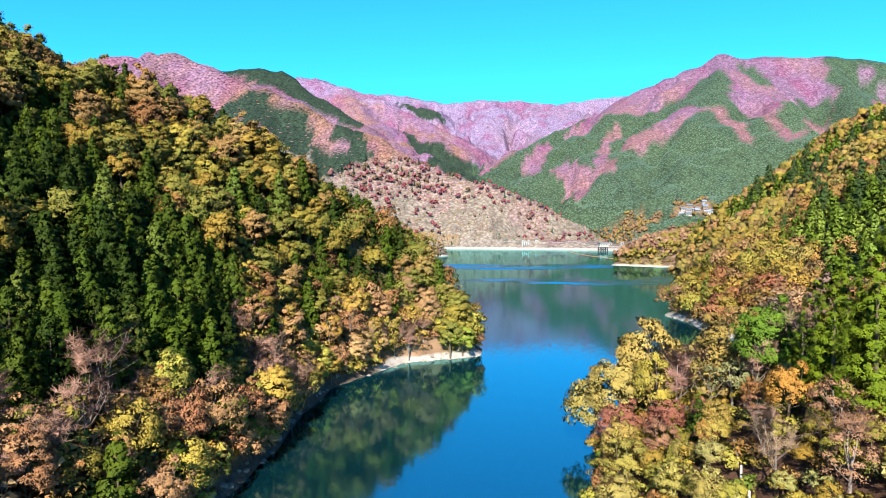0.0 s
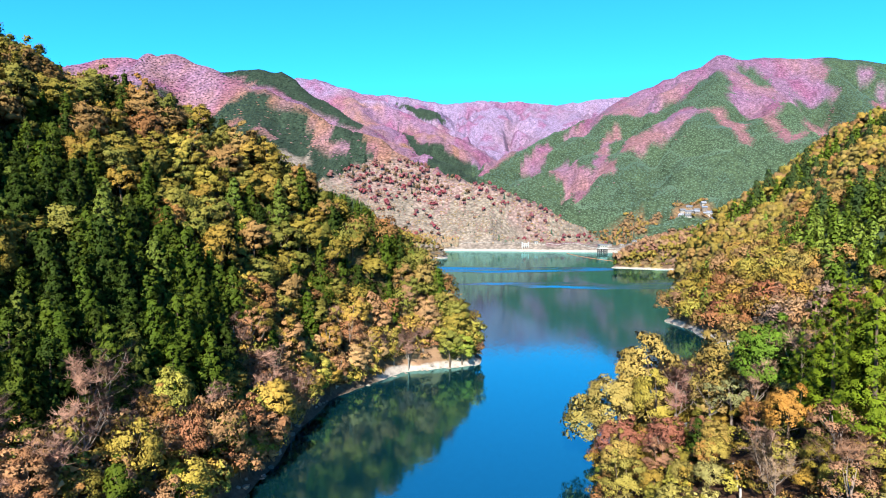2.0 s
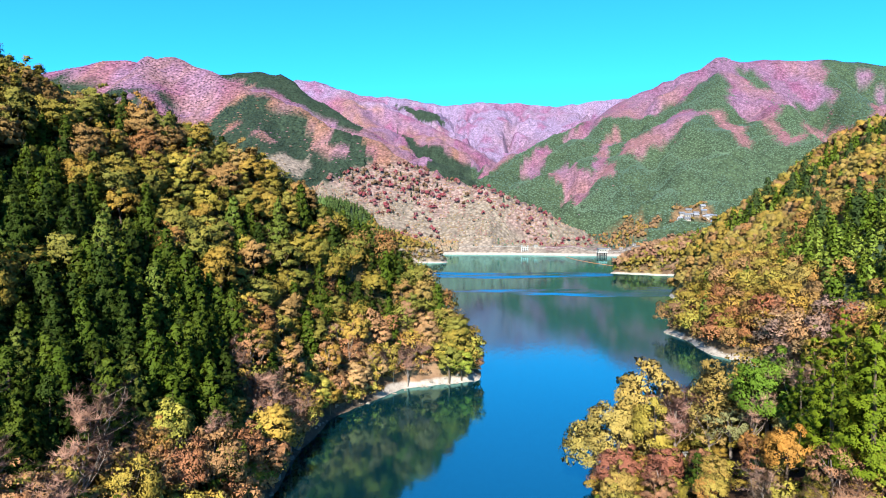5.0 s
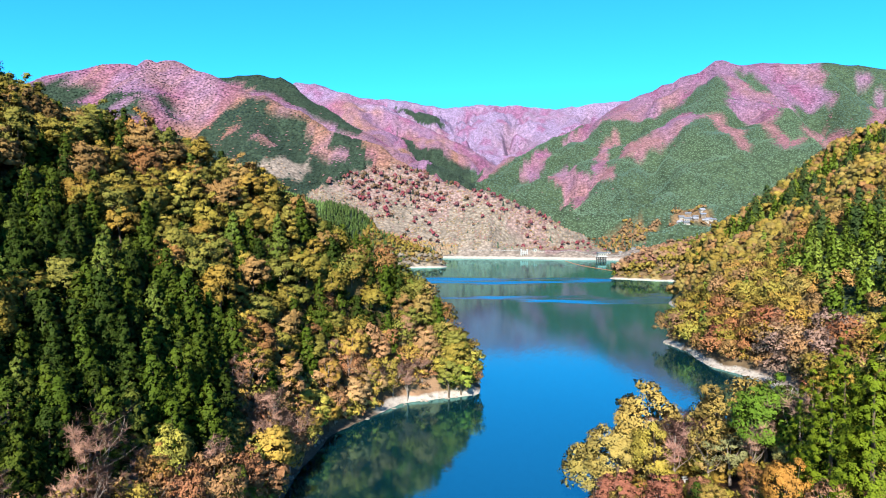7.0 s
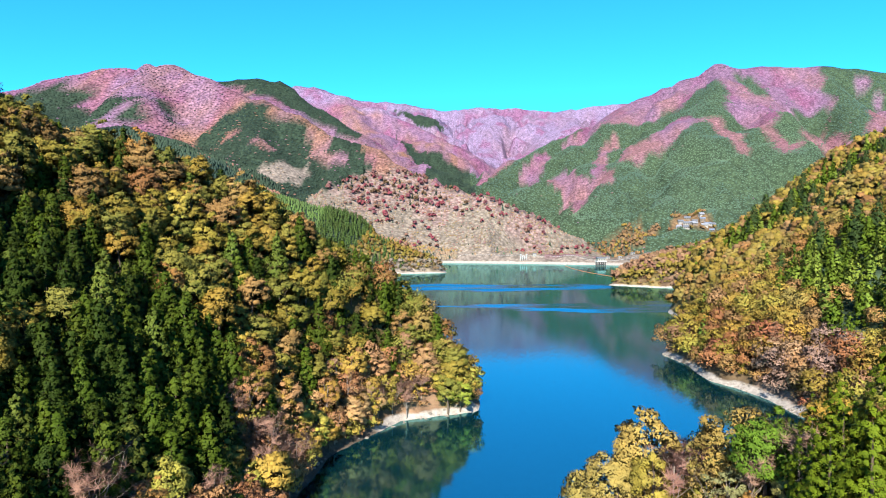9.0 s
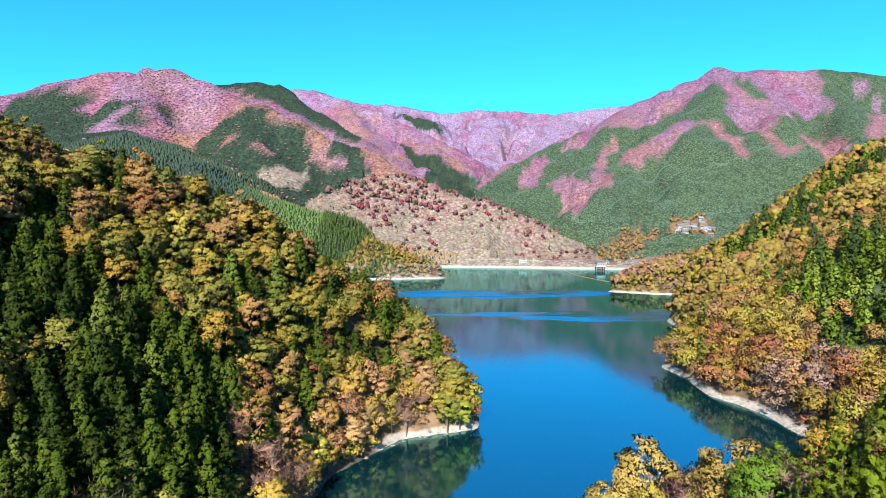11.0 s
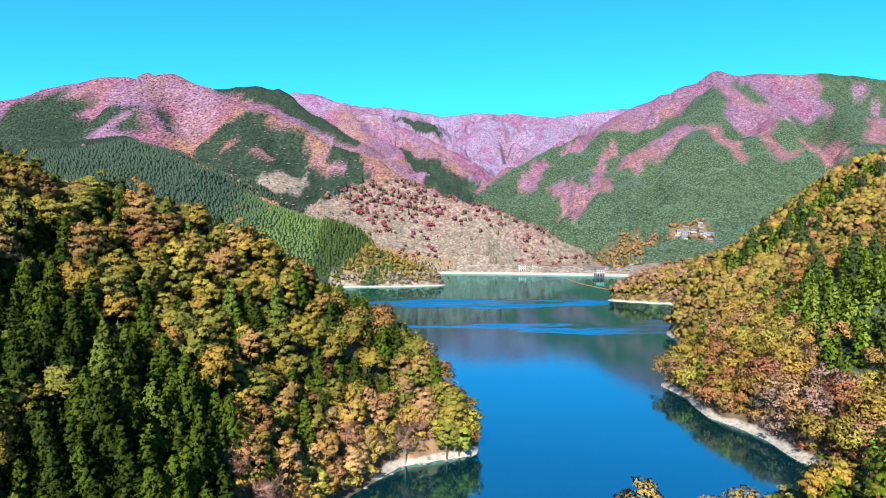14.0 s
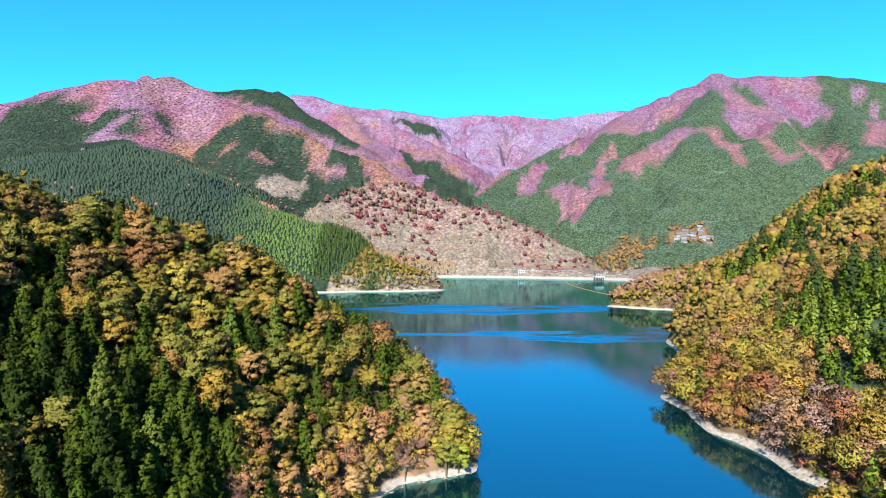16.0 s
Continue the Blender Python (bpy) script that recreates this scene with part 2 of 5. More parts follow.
# mountains behind: (slope, points of the crest)
RIDGES = [
    (1.0, [(-1600, 1600, 330), (-1116, 1600, 392), (-1025, 1600, 432), (-905, 1600, 454), (-809, 1600, 457), (-775, 1600, 463), (-735, 1600, 450), (-672, 1590, 462), (-628, 1580, 450), (-570, 1560, 428),
           (-500, 1530, 384), (-420, 1500, 356), (-347, 1480, 321), (-280, 1465, 297), (-215, 1440, 268), (-180, 1420, 246), (-117, 1400, 226), (65, 1340, 145), (134, 1320, 112), (250, 1300, 54), (331, 1280, 14)]),
    (0.8, [(-900, 2050, 500), (-719, 2000, 514), (-630, 2000, 536), (-541, 2000, 530), (-470, 2000, 512), (-425, 2000, 470), (-365, 1980, 430), (-300, 1960, 384), (-255, 1940, 325), (-120, 1900, 200)]),
    (0.7, [(-900, 2800, 560), (-610, 2700, 668), (-538, 2700, 666), (-442, 2700, 632), (-346, 2700, 600), (-250, 2650, 552), (-148, 2600, 490), (14, 2500, 405), (166, 2450, 295)]),
    (0.7, [(-1600, 3900, 870), (-290, 3900, 833), (-14, 3900, 780), (298, 3900, 798), (697, 3900, 780), (1166, 3900, 833), (2300, 3900, 850)]),
    (0.95, [(0, 1780, 130), (92, 1880, 180), (206, 2000, 245), (393, 2200, 370), (570, 2300, 432), (713, 2350, 524), (787, 2320, 559), (873, 2280, 593), (983, 2250, 645),
            (1036, 2250, 630), (1093, 2250, 620), (1234, 2250, 624), (1342, 2250, 634), (1434, 2250, 622), (1570, 2250, 611), (2400, 2300, 560)]),
    # spurs that run down from the crests
    (0.8, [(983, 2250, 640), (880, 2050, 500), (762, 1900, 397), (690, 1720, 270), (600, 1500, 130), (540, 1340, 75)]),
    (0.8, [(1333, 2250, 625), (1270, 1950, 430), (1150, 1600, 200)]),
    (0.75, [(762, 1900, 395), (560, 1800, 275), (430, 1650, 180), (340, 1480, 85)]),
    (0.8, [(717, 2350, 535), (590, 2150, 385), (430, 2000, 270), (250, 1800, 150)]),
    (0.8, [(1093, 2250, 622), (1040, 2050, 480), (990, 1850, 350), (900, 1600, 190)]),
    (0.5, [(330, 1250, 40), (377, 1240, 52), (440, 1230, 54), (500, 1250, 84), (560, 1300, 80)]),
    (0.9, [(-731, 1600, 468), (-690, 1480, 385), (-640, 1350, 275)]),
    (0.9, [(-930, 1600, 440), (-900, 1450, 330), (-840, 1250, 180)]),
    (0.85, [(-459, 1500, 360), (-410, 1390, 275), (-330, 1240, 165), (-270, 1150, 90)]),
    (0.85, [(-182, 1430, 275), (-165, 1330, 175), (-140, 1230, 80)]),
    (0.8, [(-594, 2000, 520), (-470, 1800, 370), (-400, 1650, 300)]),
    (0.8, [(-440, 2700, 605), (-300, 2400, 400), (-200, 2150, 260)]),
    (0.8, [(298, 3900, 795), (250, 3500, 540), (200, 3100, 340)]),
    (0.8, [(-150, 3900, 800), (-60, 3500, 560), (60, 3200, 400)]),
    (0.8, [(697, 3900, 778), (560, 3500, 540), (420, 3100, 330)]),
]


def crest_points(points, step):
    out = []
    for (x0, y0, z0), (x1, y1, z1) in zip(points, points[1:]):
        k = max(1, int(math.hypot(x1 - x0, y1 - y0) / step))
        out += [(x0 + (x1 - x0) * i / k, y0 + (y1 - y0) * i / k, z0 + (z1 - z0) * i / k) for i in range(k)]
    return out + [points[-1]]


def shore_distance(x, y):
    """Metres to the shore; minus on the water."""
    best, inside = np.full(x.shape, 1e9), np.zeros(x.shape, bool)
    for (x0, y0), (x1, y1) in zip(LAKE, LAKE[1:] + LAKE[:1]):
        dx, dy = x1 - x0, y1 - y0
        t = np.clip(((x - x0) * dx + (y - y0) * dy) / (dx * dx + dy * dy), 0, 1)
        best = np.minimum(best, np.hypot(x - x0 - t * dx, y - y0 - t * dy))
        if dy:
            inside ^= ((y0 > y) != (y1 > y)) & (x < x0 + (y - y0) / dy * dx)
    return np.where(inside, -best, best)


def land_height(x, y):
    wob = np.clip(np.hypot(x, y) / 900, 0.0, 1.0)
    ds = shore_distance(x + fbm(x, y, 22, 5, 2) * 2.5, y + fbm(x, y, 22, 9, 2) * 2.5)
    land = np.maximum(ds, 0.01)
    h = np.full(x.shape, 0.0)
    for power, points in BANKS:
        bulge = 1 + 0.22 * fbm(x, y, 60, 21)
        for px, py, pz in crest_points(points, 6):
            d = np.maximum(np.hypot(x - px, y - py) * bulge - 3, 0)
            h = np.maximum(h, pz * (land / (land + d)) ** power / (1 + (d / 330) ** 4))
    far, off = np.full(x.shape, 12.0), np.full(x.shape, 1e6)
    for k, (slope, points) in enumerate(RIDGES):
        bulge = np.clip(1 + 0.22 * fbm(x, y, 240, 31 + k) + 0.10 * fbm(x, y, 70, 51 + k), 0.75, 1.4)
        for i, (px, py, pz) in enumerate(crest_points(points, 15)):
            at = np.array([i * 15.0])
            fall = slope * float((1 + 0.40 * fbm(at, at * 0, 190, 61 + k, 2) + 0.25 * fbm(at, at * 0, 70, 65 + k, 2))[0])
            d = np.hypot(x - px, y - py)
            off = np.minimum(off, d)
            far = np.maximum(far, pz - fall * np.maximum(d * bulge - 6, 0))
    # gullies, deeper away from the crests
    cut = np.exp(-(fbm(x, y, 230, 77, 3) / 0.17) ** 2) + 0.5 * np.exp(-(fbm(x, y, 110, 87, 3) / 0.17) ** 2)
    deep = 34 + 34 * np.clip((x - 150) / 200, 0, 1) * np.clip((y - 1300) / 150, 0, 1) + 40 * np.clip((y - 2500) / 200, 0, 1)
    far = far - deep * wob * cut * np.clip((off - 25) / 110, 0, 1) * np.clip(far / 120, 0, 1)
    far = far + wob * (16 * fbm(x, y, 200, 71) - 14 * np.abs(fbm(x, y, 90, 73, 3)) + 5)
    far = np.where(y < 1000, np.minimum(far, 12 + np.maximum(land - 60, 0) * 0.2), far)
    h = np.maximum(h, np.minimum(far, 1.5 + land * (0.55 + 0.2 * np.clip((y - 1250) / 250, 0, 1))))
    h = h * (1 - np.exp(-land / 5.0)) + np.minimum(land * 0.35, 1.2)
    h = h + fbm(x, y, 14, 81) * np.clip(land / 12, 0, 1.3)
    return np.where(ds > 0, np.maximum(h, 0.02), np.maximum(ds * 0.4, -9.0))


def spread(start, stop, fine_lo, fine_hi, step, growth, most):
    """Grid lines: even between fine_lo and fine_hi, wider and wider outside."""
    out = list(np.arange(fine_lo, fine_hi, step))
    v, s = fine_hi, step
    while v < stop:
        out.append(v)
        s = min(most, s * growth)
        v += s
    out.append(stop)
    v, s = fine_lo, step
    while v > start:
        s = min(most, s * growth)
        v -= s
        out.insert(0, v)
    return np.array(out)


GX = spread(-2400, 2600, -160, 200, 3.0, 1.04, 28)
GY = spread(-500, 4400, 50, 300, 3.0, 1.022, 28)
MX, MY = np.meshgrid(GX, GY)
GZ = land_height(MX, MY)


def ground_z(x, y):
    """The height of the ground sheet."""
    i = np.clip(np.searchsorted(GX, x) - 1, 0, len(GX) - 2)
    j = np.clip(np.searchsorted(GY, y) - 1, 0, len(GY) - 2)
    u, v = (x - GX[i]) / (GX[i + 1] - GX[i]), (y - GY[j]) / (GY[j + 1] - GY[j])
    a, b, c, d = GZ[j, i], GZ[j, i + 1], GZ[j + 1, i], GZ[j + 1, i + 1]
    return np.where(u >= v, a + u * (b - a) + v * (d - b), a + v * (c - a) + u * (d - c))

# ---- meshes ----
def quick_mesh(name, v, f, mat, smooth=False, soft=None, **colours):
    """A mesh from arrays of places and of faces of one size."""
    me = bpy.data.meshes.new(name)
    v, f = np.asarray(v, np.float32), np.asarray(f, np.int32)
    me.vertices.add(len(v))
    me.vertices.foreach_set("co", v.ravel())
    me.loops.add(f.size)
    me.loops.foreach_set("vertex_index", f.ravel())
    me.polygons.add(len(f))
    me.polygons.foreach_set("loop_start", np.arange(0, f.size, f.shape[1], dtype=np.int32))
    me.polygons.foreach_set("use_smooth", np.full(len(f), smooth))
    for attr, c in colours.items():
        a = me.color_attributes.new(attr, "FLOAT_COLOR", "POINT")
        a.data.foreach_set("color", np.concatenate([c, np.ones((len(c), 1))], 1).astype(np.float32).ravel())
    if soft is not None:
        a = me.attributes.new("soft", "FLOAT_VECTOR", "POINT")
        a.data.foreach_set("vector", np.asarray(soft, np.float32).ravel())
    me.update(calc_edges=True)
    me.materials.append(mat)
    return me


def mesh_object(name, bm, mat):
    me = bpy.data.meshes.new(name)
    bm.to_mesh(me)
    bm.free()
    me.materials.append(mat)
    return new(name, me)


def part(name, bm, mat, parent, label=""):
    ob = mesh_object(name, bm, mat)
    ob.parent = parent
    return tagged(ob, label)


def box(bm, x0, y0, z0, x1, y1, z1):
    r = bmesh.ops.create_cube(bm, size=1, matrix=Matrix.LocRotScale(((x0 + x1) / 2, (y0 + y1) / 2, (z0 + z1) / 2), None, (x1 - x0, y1 - y0, z1 - z0)))
    return r["verts"]


rng = np.random.default_rng(7)

# colours of the trees' leaves; the far green is blued for distance haze
OCHRE, OLIVE, YELLOW, LIME = (0.325, 0.208, 0.038), (0.25, 0.196, 0.032), (0.41, 0.315, 0.055), (0.31, 0.29, 0.05)
ORANGE, RUST, BROWN, TAN, DRY = (0.42, 0.21, 0.065), (0.28, 0.112, 0.055), (0.31, 0.172, 0.068), (0.37, 0.235, 0.12), (0.26, 0.205, 0.12)
GREEN, DARK, BRIGHT, HAZED_GREEN = (0.096, 0.145, 0.013), (0.05, 0.084, 0.01), (0.18, 0.235, 0.036), (0.082, 0.133, 0.096)
PURPLE, PINK, PALE_PINK, ROSE, CRIMSON = (0.22, 0.115, 0.135), (0.27, 0.15, 0.165), (0.34, 0.20, 0.28), (0.28, 0.135, 0.125), (0.26, 0.025, 0.06)


def ellipses(x, y, rows, soft=0.25):
    """How far each place lies in one of the patches (x, y, half width, half depth, turn), with ragged edges."""
    best = np.zeros(x.shape)
    rag = 1 + soft * fbm(x, y, 60, 90, 3)
    for cx, cy, rx, ry, turn in rows:
        c, s = math.cos(radians(turn)), math.sin(radians(turn))
        u, v = ((x - cx) * c + (y - cy) * s) / rx, ((y - cy) * c - (x - cx) * s) / ry
        best = np.maximum(best, (np.hypot(u, v) * rag < 1).astype(float))
    return best


def inside(x, y, polygon, ragged=0.0, size=30):
    """Which places lie within the outline on the plan; ragged: metres by which its edge wanders."""
    if ragged:
        x, y = x + ragged * fbm(x, y, size, 91, 3), y + ragged * fbm(x, y, size, 95, 3)
    hit = np.zeros(x.shape, bool)
    for (x0, y0), (x1, y1) in zip(polygon, polygon[1:] + polygon[:1]):
        if y1 != y0:
            hit ^= ((y0 > y) != (y1 > y)) & (x < x0 + (y - y0) / (y1 - y0) * (x1 - x0))
    return hit


# conifer stands near the lake
STANDS = [
    [(-95, 128), (-89, 140), (-79, 146), (-70, 150), (-62, 150), (-57, 148), (-53, 147), (-49, 150), (-46, 140), (-46, 126), (-45, 113), (-48, 99), (-53, 88), (-60, 76), (-75, 88)],
    [(-15, 214), (-15, 208), (-18, 203), (-28, 196), (-36, 196), (-44, 202), (-50, 208), (-45, 216), (-20, 222)],
    [(-92, 138), (-108, 150), (-104, 160), (-88, 150)],
    [(-60, 184), (-54, 173), (-48, 174), (-40, 184), (-33, 184), (-42, 194), (-50, 186)],
    [(188, 421), (200, 434), (220, 430), (251, 450), (279, 467), (321, 470), (310, 445), (268, 419), (243, 414), (229, 412), (211, 404), (191, 400), (184, 408)],
    [(165, 324), (178, 322), (194, 308), (216, 302), (192, 262), (158, 216), (146, 220), (138, 230), (146, 247), (156, 259), (156, 284)],
]
# planted conifers on the mountains, and autumn woods within the planted slopes
PLANTED = [
    [(-1100, 1400), (-1043, 1522), (-1044, 1568), (-995, 1576), (-898, 1553), (-844, 1538), (-839, 1470), (-816, 1493), (-730, 1434), (-713, 1455), (-690, 1392), (-718, 1382), (-766, 1374), (-740, 1250), (-700, 1200), (-1000, 1200)],
    [(-680, 1417), (-662, 1435), (-644, 1403), (-661, 1386)],
    [(-691, 1357), (-683, 1385), (-661, 1386), (-636, 1362), (-665, 1348)],
    [(-641, 1466), (-632, 1472), (-594, 1454), (-583, 1391), (-599, 1404), (-625, 1439)],
    [(-705, 1976), (-720, 2060), (-589, 2070), (-464, 2060), (-385, 2010), (-300, 1990), (-230, 1920), (-245, 1877), (-263, 1863), (-341, 1908), (-444, 1916), (-544, 1908), (-606, 1942), (-664, 1961)],
    [(-169, 2479), (-76, 2320), (26, 2268), (116, 2257), (150, 2178), (102, 2110), (-11, 1990), (-60, 2100), (-113, 2232)],
    [(-294, 3819), (-188, 3731), (-23, 3714), (16, 3534), (-52, 3447), (-166, 3608)],
    [(-640, 1330), (-520, 1080), (-400, 1060), (-320, 1112), (-240, 1050), (-150, 1018), (-105, 985), (-100, 930), (-120, 890), (-180, 800), (-300, 760), (-640, 760), (-800, 900), (-780, 1250)],
]
MIXED = [[(-560, 1215), (-530, 1370), (-470, 1457), (-364, 1492), (-300, 1500), (-200, 1470), (-154, 1390), (-215, 1290), (-245, 1221), (-280, 1150), (-330, 1090), (-415, 1010), (-500, 1080)]]
EAST = [(150, 2090), (393, 2230), (717, 2400), (983, 2300), (2300, 2400), (2300, 900), (420, 900), (340, 1230), (330, 1330), (270, 1420), (60, 1580), (-60, 1680), (-20, 1850)]
AUTUMN = [
    [(393, 2172), (473, 2230), (540, 2330), (710, 2400), (880, 2330), (983, 2300), (1074, 2280), (1330, 2280), (1318, 2226), (1272, 2129), (1253, 2039), (1236, 2032), (1134, 2039), (990, 1885), (937, 1812), (922, 1746), (892, 1640),
     (1010, 1765), (1194, 1987), (1205, 1972), (958, 1673), (865, 1589), (880, 1681), (890, 1774), (880, 1897), (880, 1960), (908, 2010), (930, 2087), (925, 2121), (888, 2190), (800, 2100), (781, 2130),
     (739, 2159), (715, 2090), (690, 2130), (608, 2135), (505, 2168), (414, 2163)],
    [(497, 1741), (530, 1870), (549, 1820), (609, 1850), (672, 1893), (733, 1895), (755, 1845), (722, 1800), (689, 1805), (596, 1745), (520, 1715)],
    [(585, 2062), (549, 2067), (496, 1995), (450, 1877), (425, 1747), (410, 1632), (435, 1622), (467, 1786), (521, 1974), (547, 2015), (566, 1960), (527, 1814), (548, 1802)],
    [(764, 1856), (812, 1828), (818, 1726), (815, 1650), (769, 1612), (755, 1669), (757, 1777)],
    [(228, 1984), (296, 2060), (354, 2121), (379, 2116), (321, 1985), (303, 1947)],
    [(305, 1871), (361, 1946), (392, 1857), (415, 1770), (433, 1743), (374, 1625), (338, 1640), (340, 1770), (326, 1798)],
    [(1433, 2206), (1474, 2215), (1484, 2187), (1467, 2171), (1432, 2187)],
    [(1054, 1793), (1166, 1908), (1188, 1857), (1109, 1714), (1071, 1771)],
    [(1279, 1905), (1475, 2140), (1480, 2086), (1225, 1717), (1206, 1768), (1240, 1846)],
]
# a planted corner within the heights of the autumn wood
CORNER = [(1015, 2205), (1067, 2186), (1041, 2098), (1097, 2120), (1039, 2033), (988, 2058)]
SCRUB = [(-260, 1255), (-225, 1305), (-167, 1369), (-57, 1420), (141, 1330), (298, 1290), (305, 1150), (3, 1130), (-90, 1095), (-200, 1120), (-260, 1185)]
ORANGE_WOOD = [[(350, 1330), (400, 1370), (437, 1315), (395, 1207), (330, 1200)], [(-105, 1000), (-50, 1005), (14, 935), (14, 885), (-60, 860), (-105, 860), (-80, 920)], [(475, 1315), (510, 1360), (545, 1370), (556, 1315), (510, 1320)]]
BARE_PATCH = [(110, 222), (116, 238), (130, 240), (144, 230), (138, 214), (124, 203)]
CLEARING = [(-362, 1215), (-362, 1275), (-312, 1330), (-280, 1338), (-272, 1275), (-296, 1240), (-318, 1215)]
HAMLET = [(472, 1215), (466, 1290), (485, 1325), (548, 1335), (556, 1300), (532, 1235)]


def cover_of(x, y, z):
    """Share of conifers and the palette of the rest."""
    near = y < 800
    pc = np.where(near, np.where(x < 0, np.where(z > 30, np.where(x < -60, 0.2, 0.12), 0.04), np.where((x > 130) & (z > 30), 0.12, 0.03)), 0.02)
    for k, p in enumerate(STANDS):
        pc = np.where(inside(x, y, p, 5, 14), (0.95, 0.62, 0.88, 0.62, 0.93, 0.95)[k], pc)
    for p in PLANTED:
        pc = np.where(inside(x, y, p, 14, 45), 0.996, pc)
    for p in MIXED:
        pc = np.where(inside(x, y, p, 30, 60), np.where(fbm(x, y, 46, 130) + (y - 1400) / 380 > 0.16, 0.08, 0.95), pc)
    pc = np.where(inside(x, y, EAST, 30, 120), 0.996, pc)
    for p in AUTUMN:
        pc = np.where(inside(x, y, p, 22, 45), 0.03, pc)
    pc = np.where(inside(x, y, CORNER, 13, 45), 0.996, pc)
    palette = np.where(near, 0, 2)
    low = near & (x < 0) & (z < 24 + 16 * fbm(x, y, 40, 44) - 0.1 * (y - 120))
    palette = np.where(low | (near & (x > 0) & (x < 130) & (fbm(x, y, 26, 47) + np.where(z < 14, 0.25, 0.0) > 0.15)), 3, palette)
    palette = np.where(near & (palette == 0) & (x > 95), 10, palette)
    palette = np.where(near & (x > 10) & (x < 90) & (y < 152) & (fbm(x, y, 18, 49) < 0.38), 11, palette)
    palette = np.where(near & (x > 95) & (y < 330) & (z < 13 + 8 * fbm(x, y, 30, 48)), 13, palette)
    palette = np.where(inside(x, y, BARE_PATCH, 4, 14), 12, palette)
    pc = np.where(palette == 12, 0.03, pc)
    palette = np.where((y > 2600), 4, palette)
    sunny = (~near) & (y < 1560) & (fbm(x, y, 300, 66) + (x + 330) / 400 > 0.1) & (x < 60)
    palette = np.where(sunny, 6, palette)
    for p in ORANGE_WOOD:
        m = inside(x, y, p, 28, 50)
        palette, pc = np.where(m, np.where(x < 20, 10, 5), palette), np.where(m, np.where(x < 20, np.clip((25 * fbm(x, y, 30, 140) - 45 - x) / 50, 0.08, 0.95), 0.2), pc)
    m = (y > 800) & (y < 1060) & (x > -170) & (x < 30) & (palette != 5) & (palette != 10) & (pc < 0.5)
    palette, pc = np.where(m, 10, palette), np.where(m, 0.4, pc)
    m = (x > 285) & (x < 480) & (y > 1000) & (y < 1340) & (palette == 2) & (pc < 0.5)
    palette, pc = np.where(m, 5, palette), np.where(m, 0.4, pc)
    palette = np.where((x > 170) & (x < 300) & (y > 560) & (y < 730) & (fbm(x, y, 30, 59) < 0.35), 14, palette)
    m = inside(x, y, SCRUB, 30, 80)
    palette, pc = np.where(m, np.where((fbm(x, y, 70, 58) + np.clip((y - 1240) / 160, -0.3, 1) > 0.25), 9, 1), palette), np.where(m, 0.06, pc)
    m = inside(x, y, CLEARING, 12, 40) | ((y > 1000) & (x > -100) & (x < 560) & (shore_distance(x, y) < np.where(x > 250, 55, 27)))
    palette, pc = np.where(m, 7, palette), np.where(m, 0.25, pc)
    palette = np.where((x > -170) & (y > 850) & (y < 918) & (x < 30) & (z < 15), 8, palette)
    m = inside(x, y, HAMLET, 8, 30)
    return np.where(m, 0.05, pc), np.where(m, 5, palette)


def autumn_field(x, y, z):
    """Leaf colour of the mountain woods: mauve heights, orange-brown spurs, magenta hollows, with distance haze painted
    in as extra blue.
    """
    u = fbm(x, y, 170, 200) + 0.6 * fbm(x, y, 60, 205) + 0.35 * fbm(x, y, 24, 207, 2)
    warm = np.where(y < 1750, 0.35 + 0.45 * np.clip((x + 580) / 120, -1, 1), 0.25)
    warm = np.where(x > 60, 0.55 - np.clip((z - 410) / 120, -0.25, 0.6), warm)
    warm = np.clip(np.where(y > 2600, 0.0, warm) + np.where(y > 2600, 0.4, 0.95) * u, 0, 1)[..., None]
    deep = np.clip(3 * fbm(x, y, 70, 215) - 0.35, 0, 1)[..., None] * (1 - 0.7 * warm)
    # the back ridge's paler, bluer mauve includes painted distance haze
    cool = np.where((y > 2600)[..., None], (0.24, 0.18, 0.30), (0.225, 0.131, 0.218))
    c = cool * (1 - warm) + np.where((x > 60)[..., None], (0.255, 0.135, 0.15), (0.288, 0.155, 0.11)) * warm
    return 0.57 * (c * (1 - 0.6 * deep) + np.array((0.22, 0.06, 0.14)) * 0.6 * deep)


def pick(options, n):
    """Random colours out of (weight, colour) rows, each a little off."""
    w = np.array([o[0] for o in options], float)
    c = np.array([o[1] for o in options])[rng.choice(len(options), n, p=w / w.sum())]
    return c * 0.57 * rng.uniform(0.85, 1.15, (n, 1)) * rng.uniform(0.95, 1.05, (n, 3))


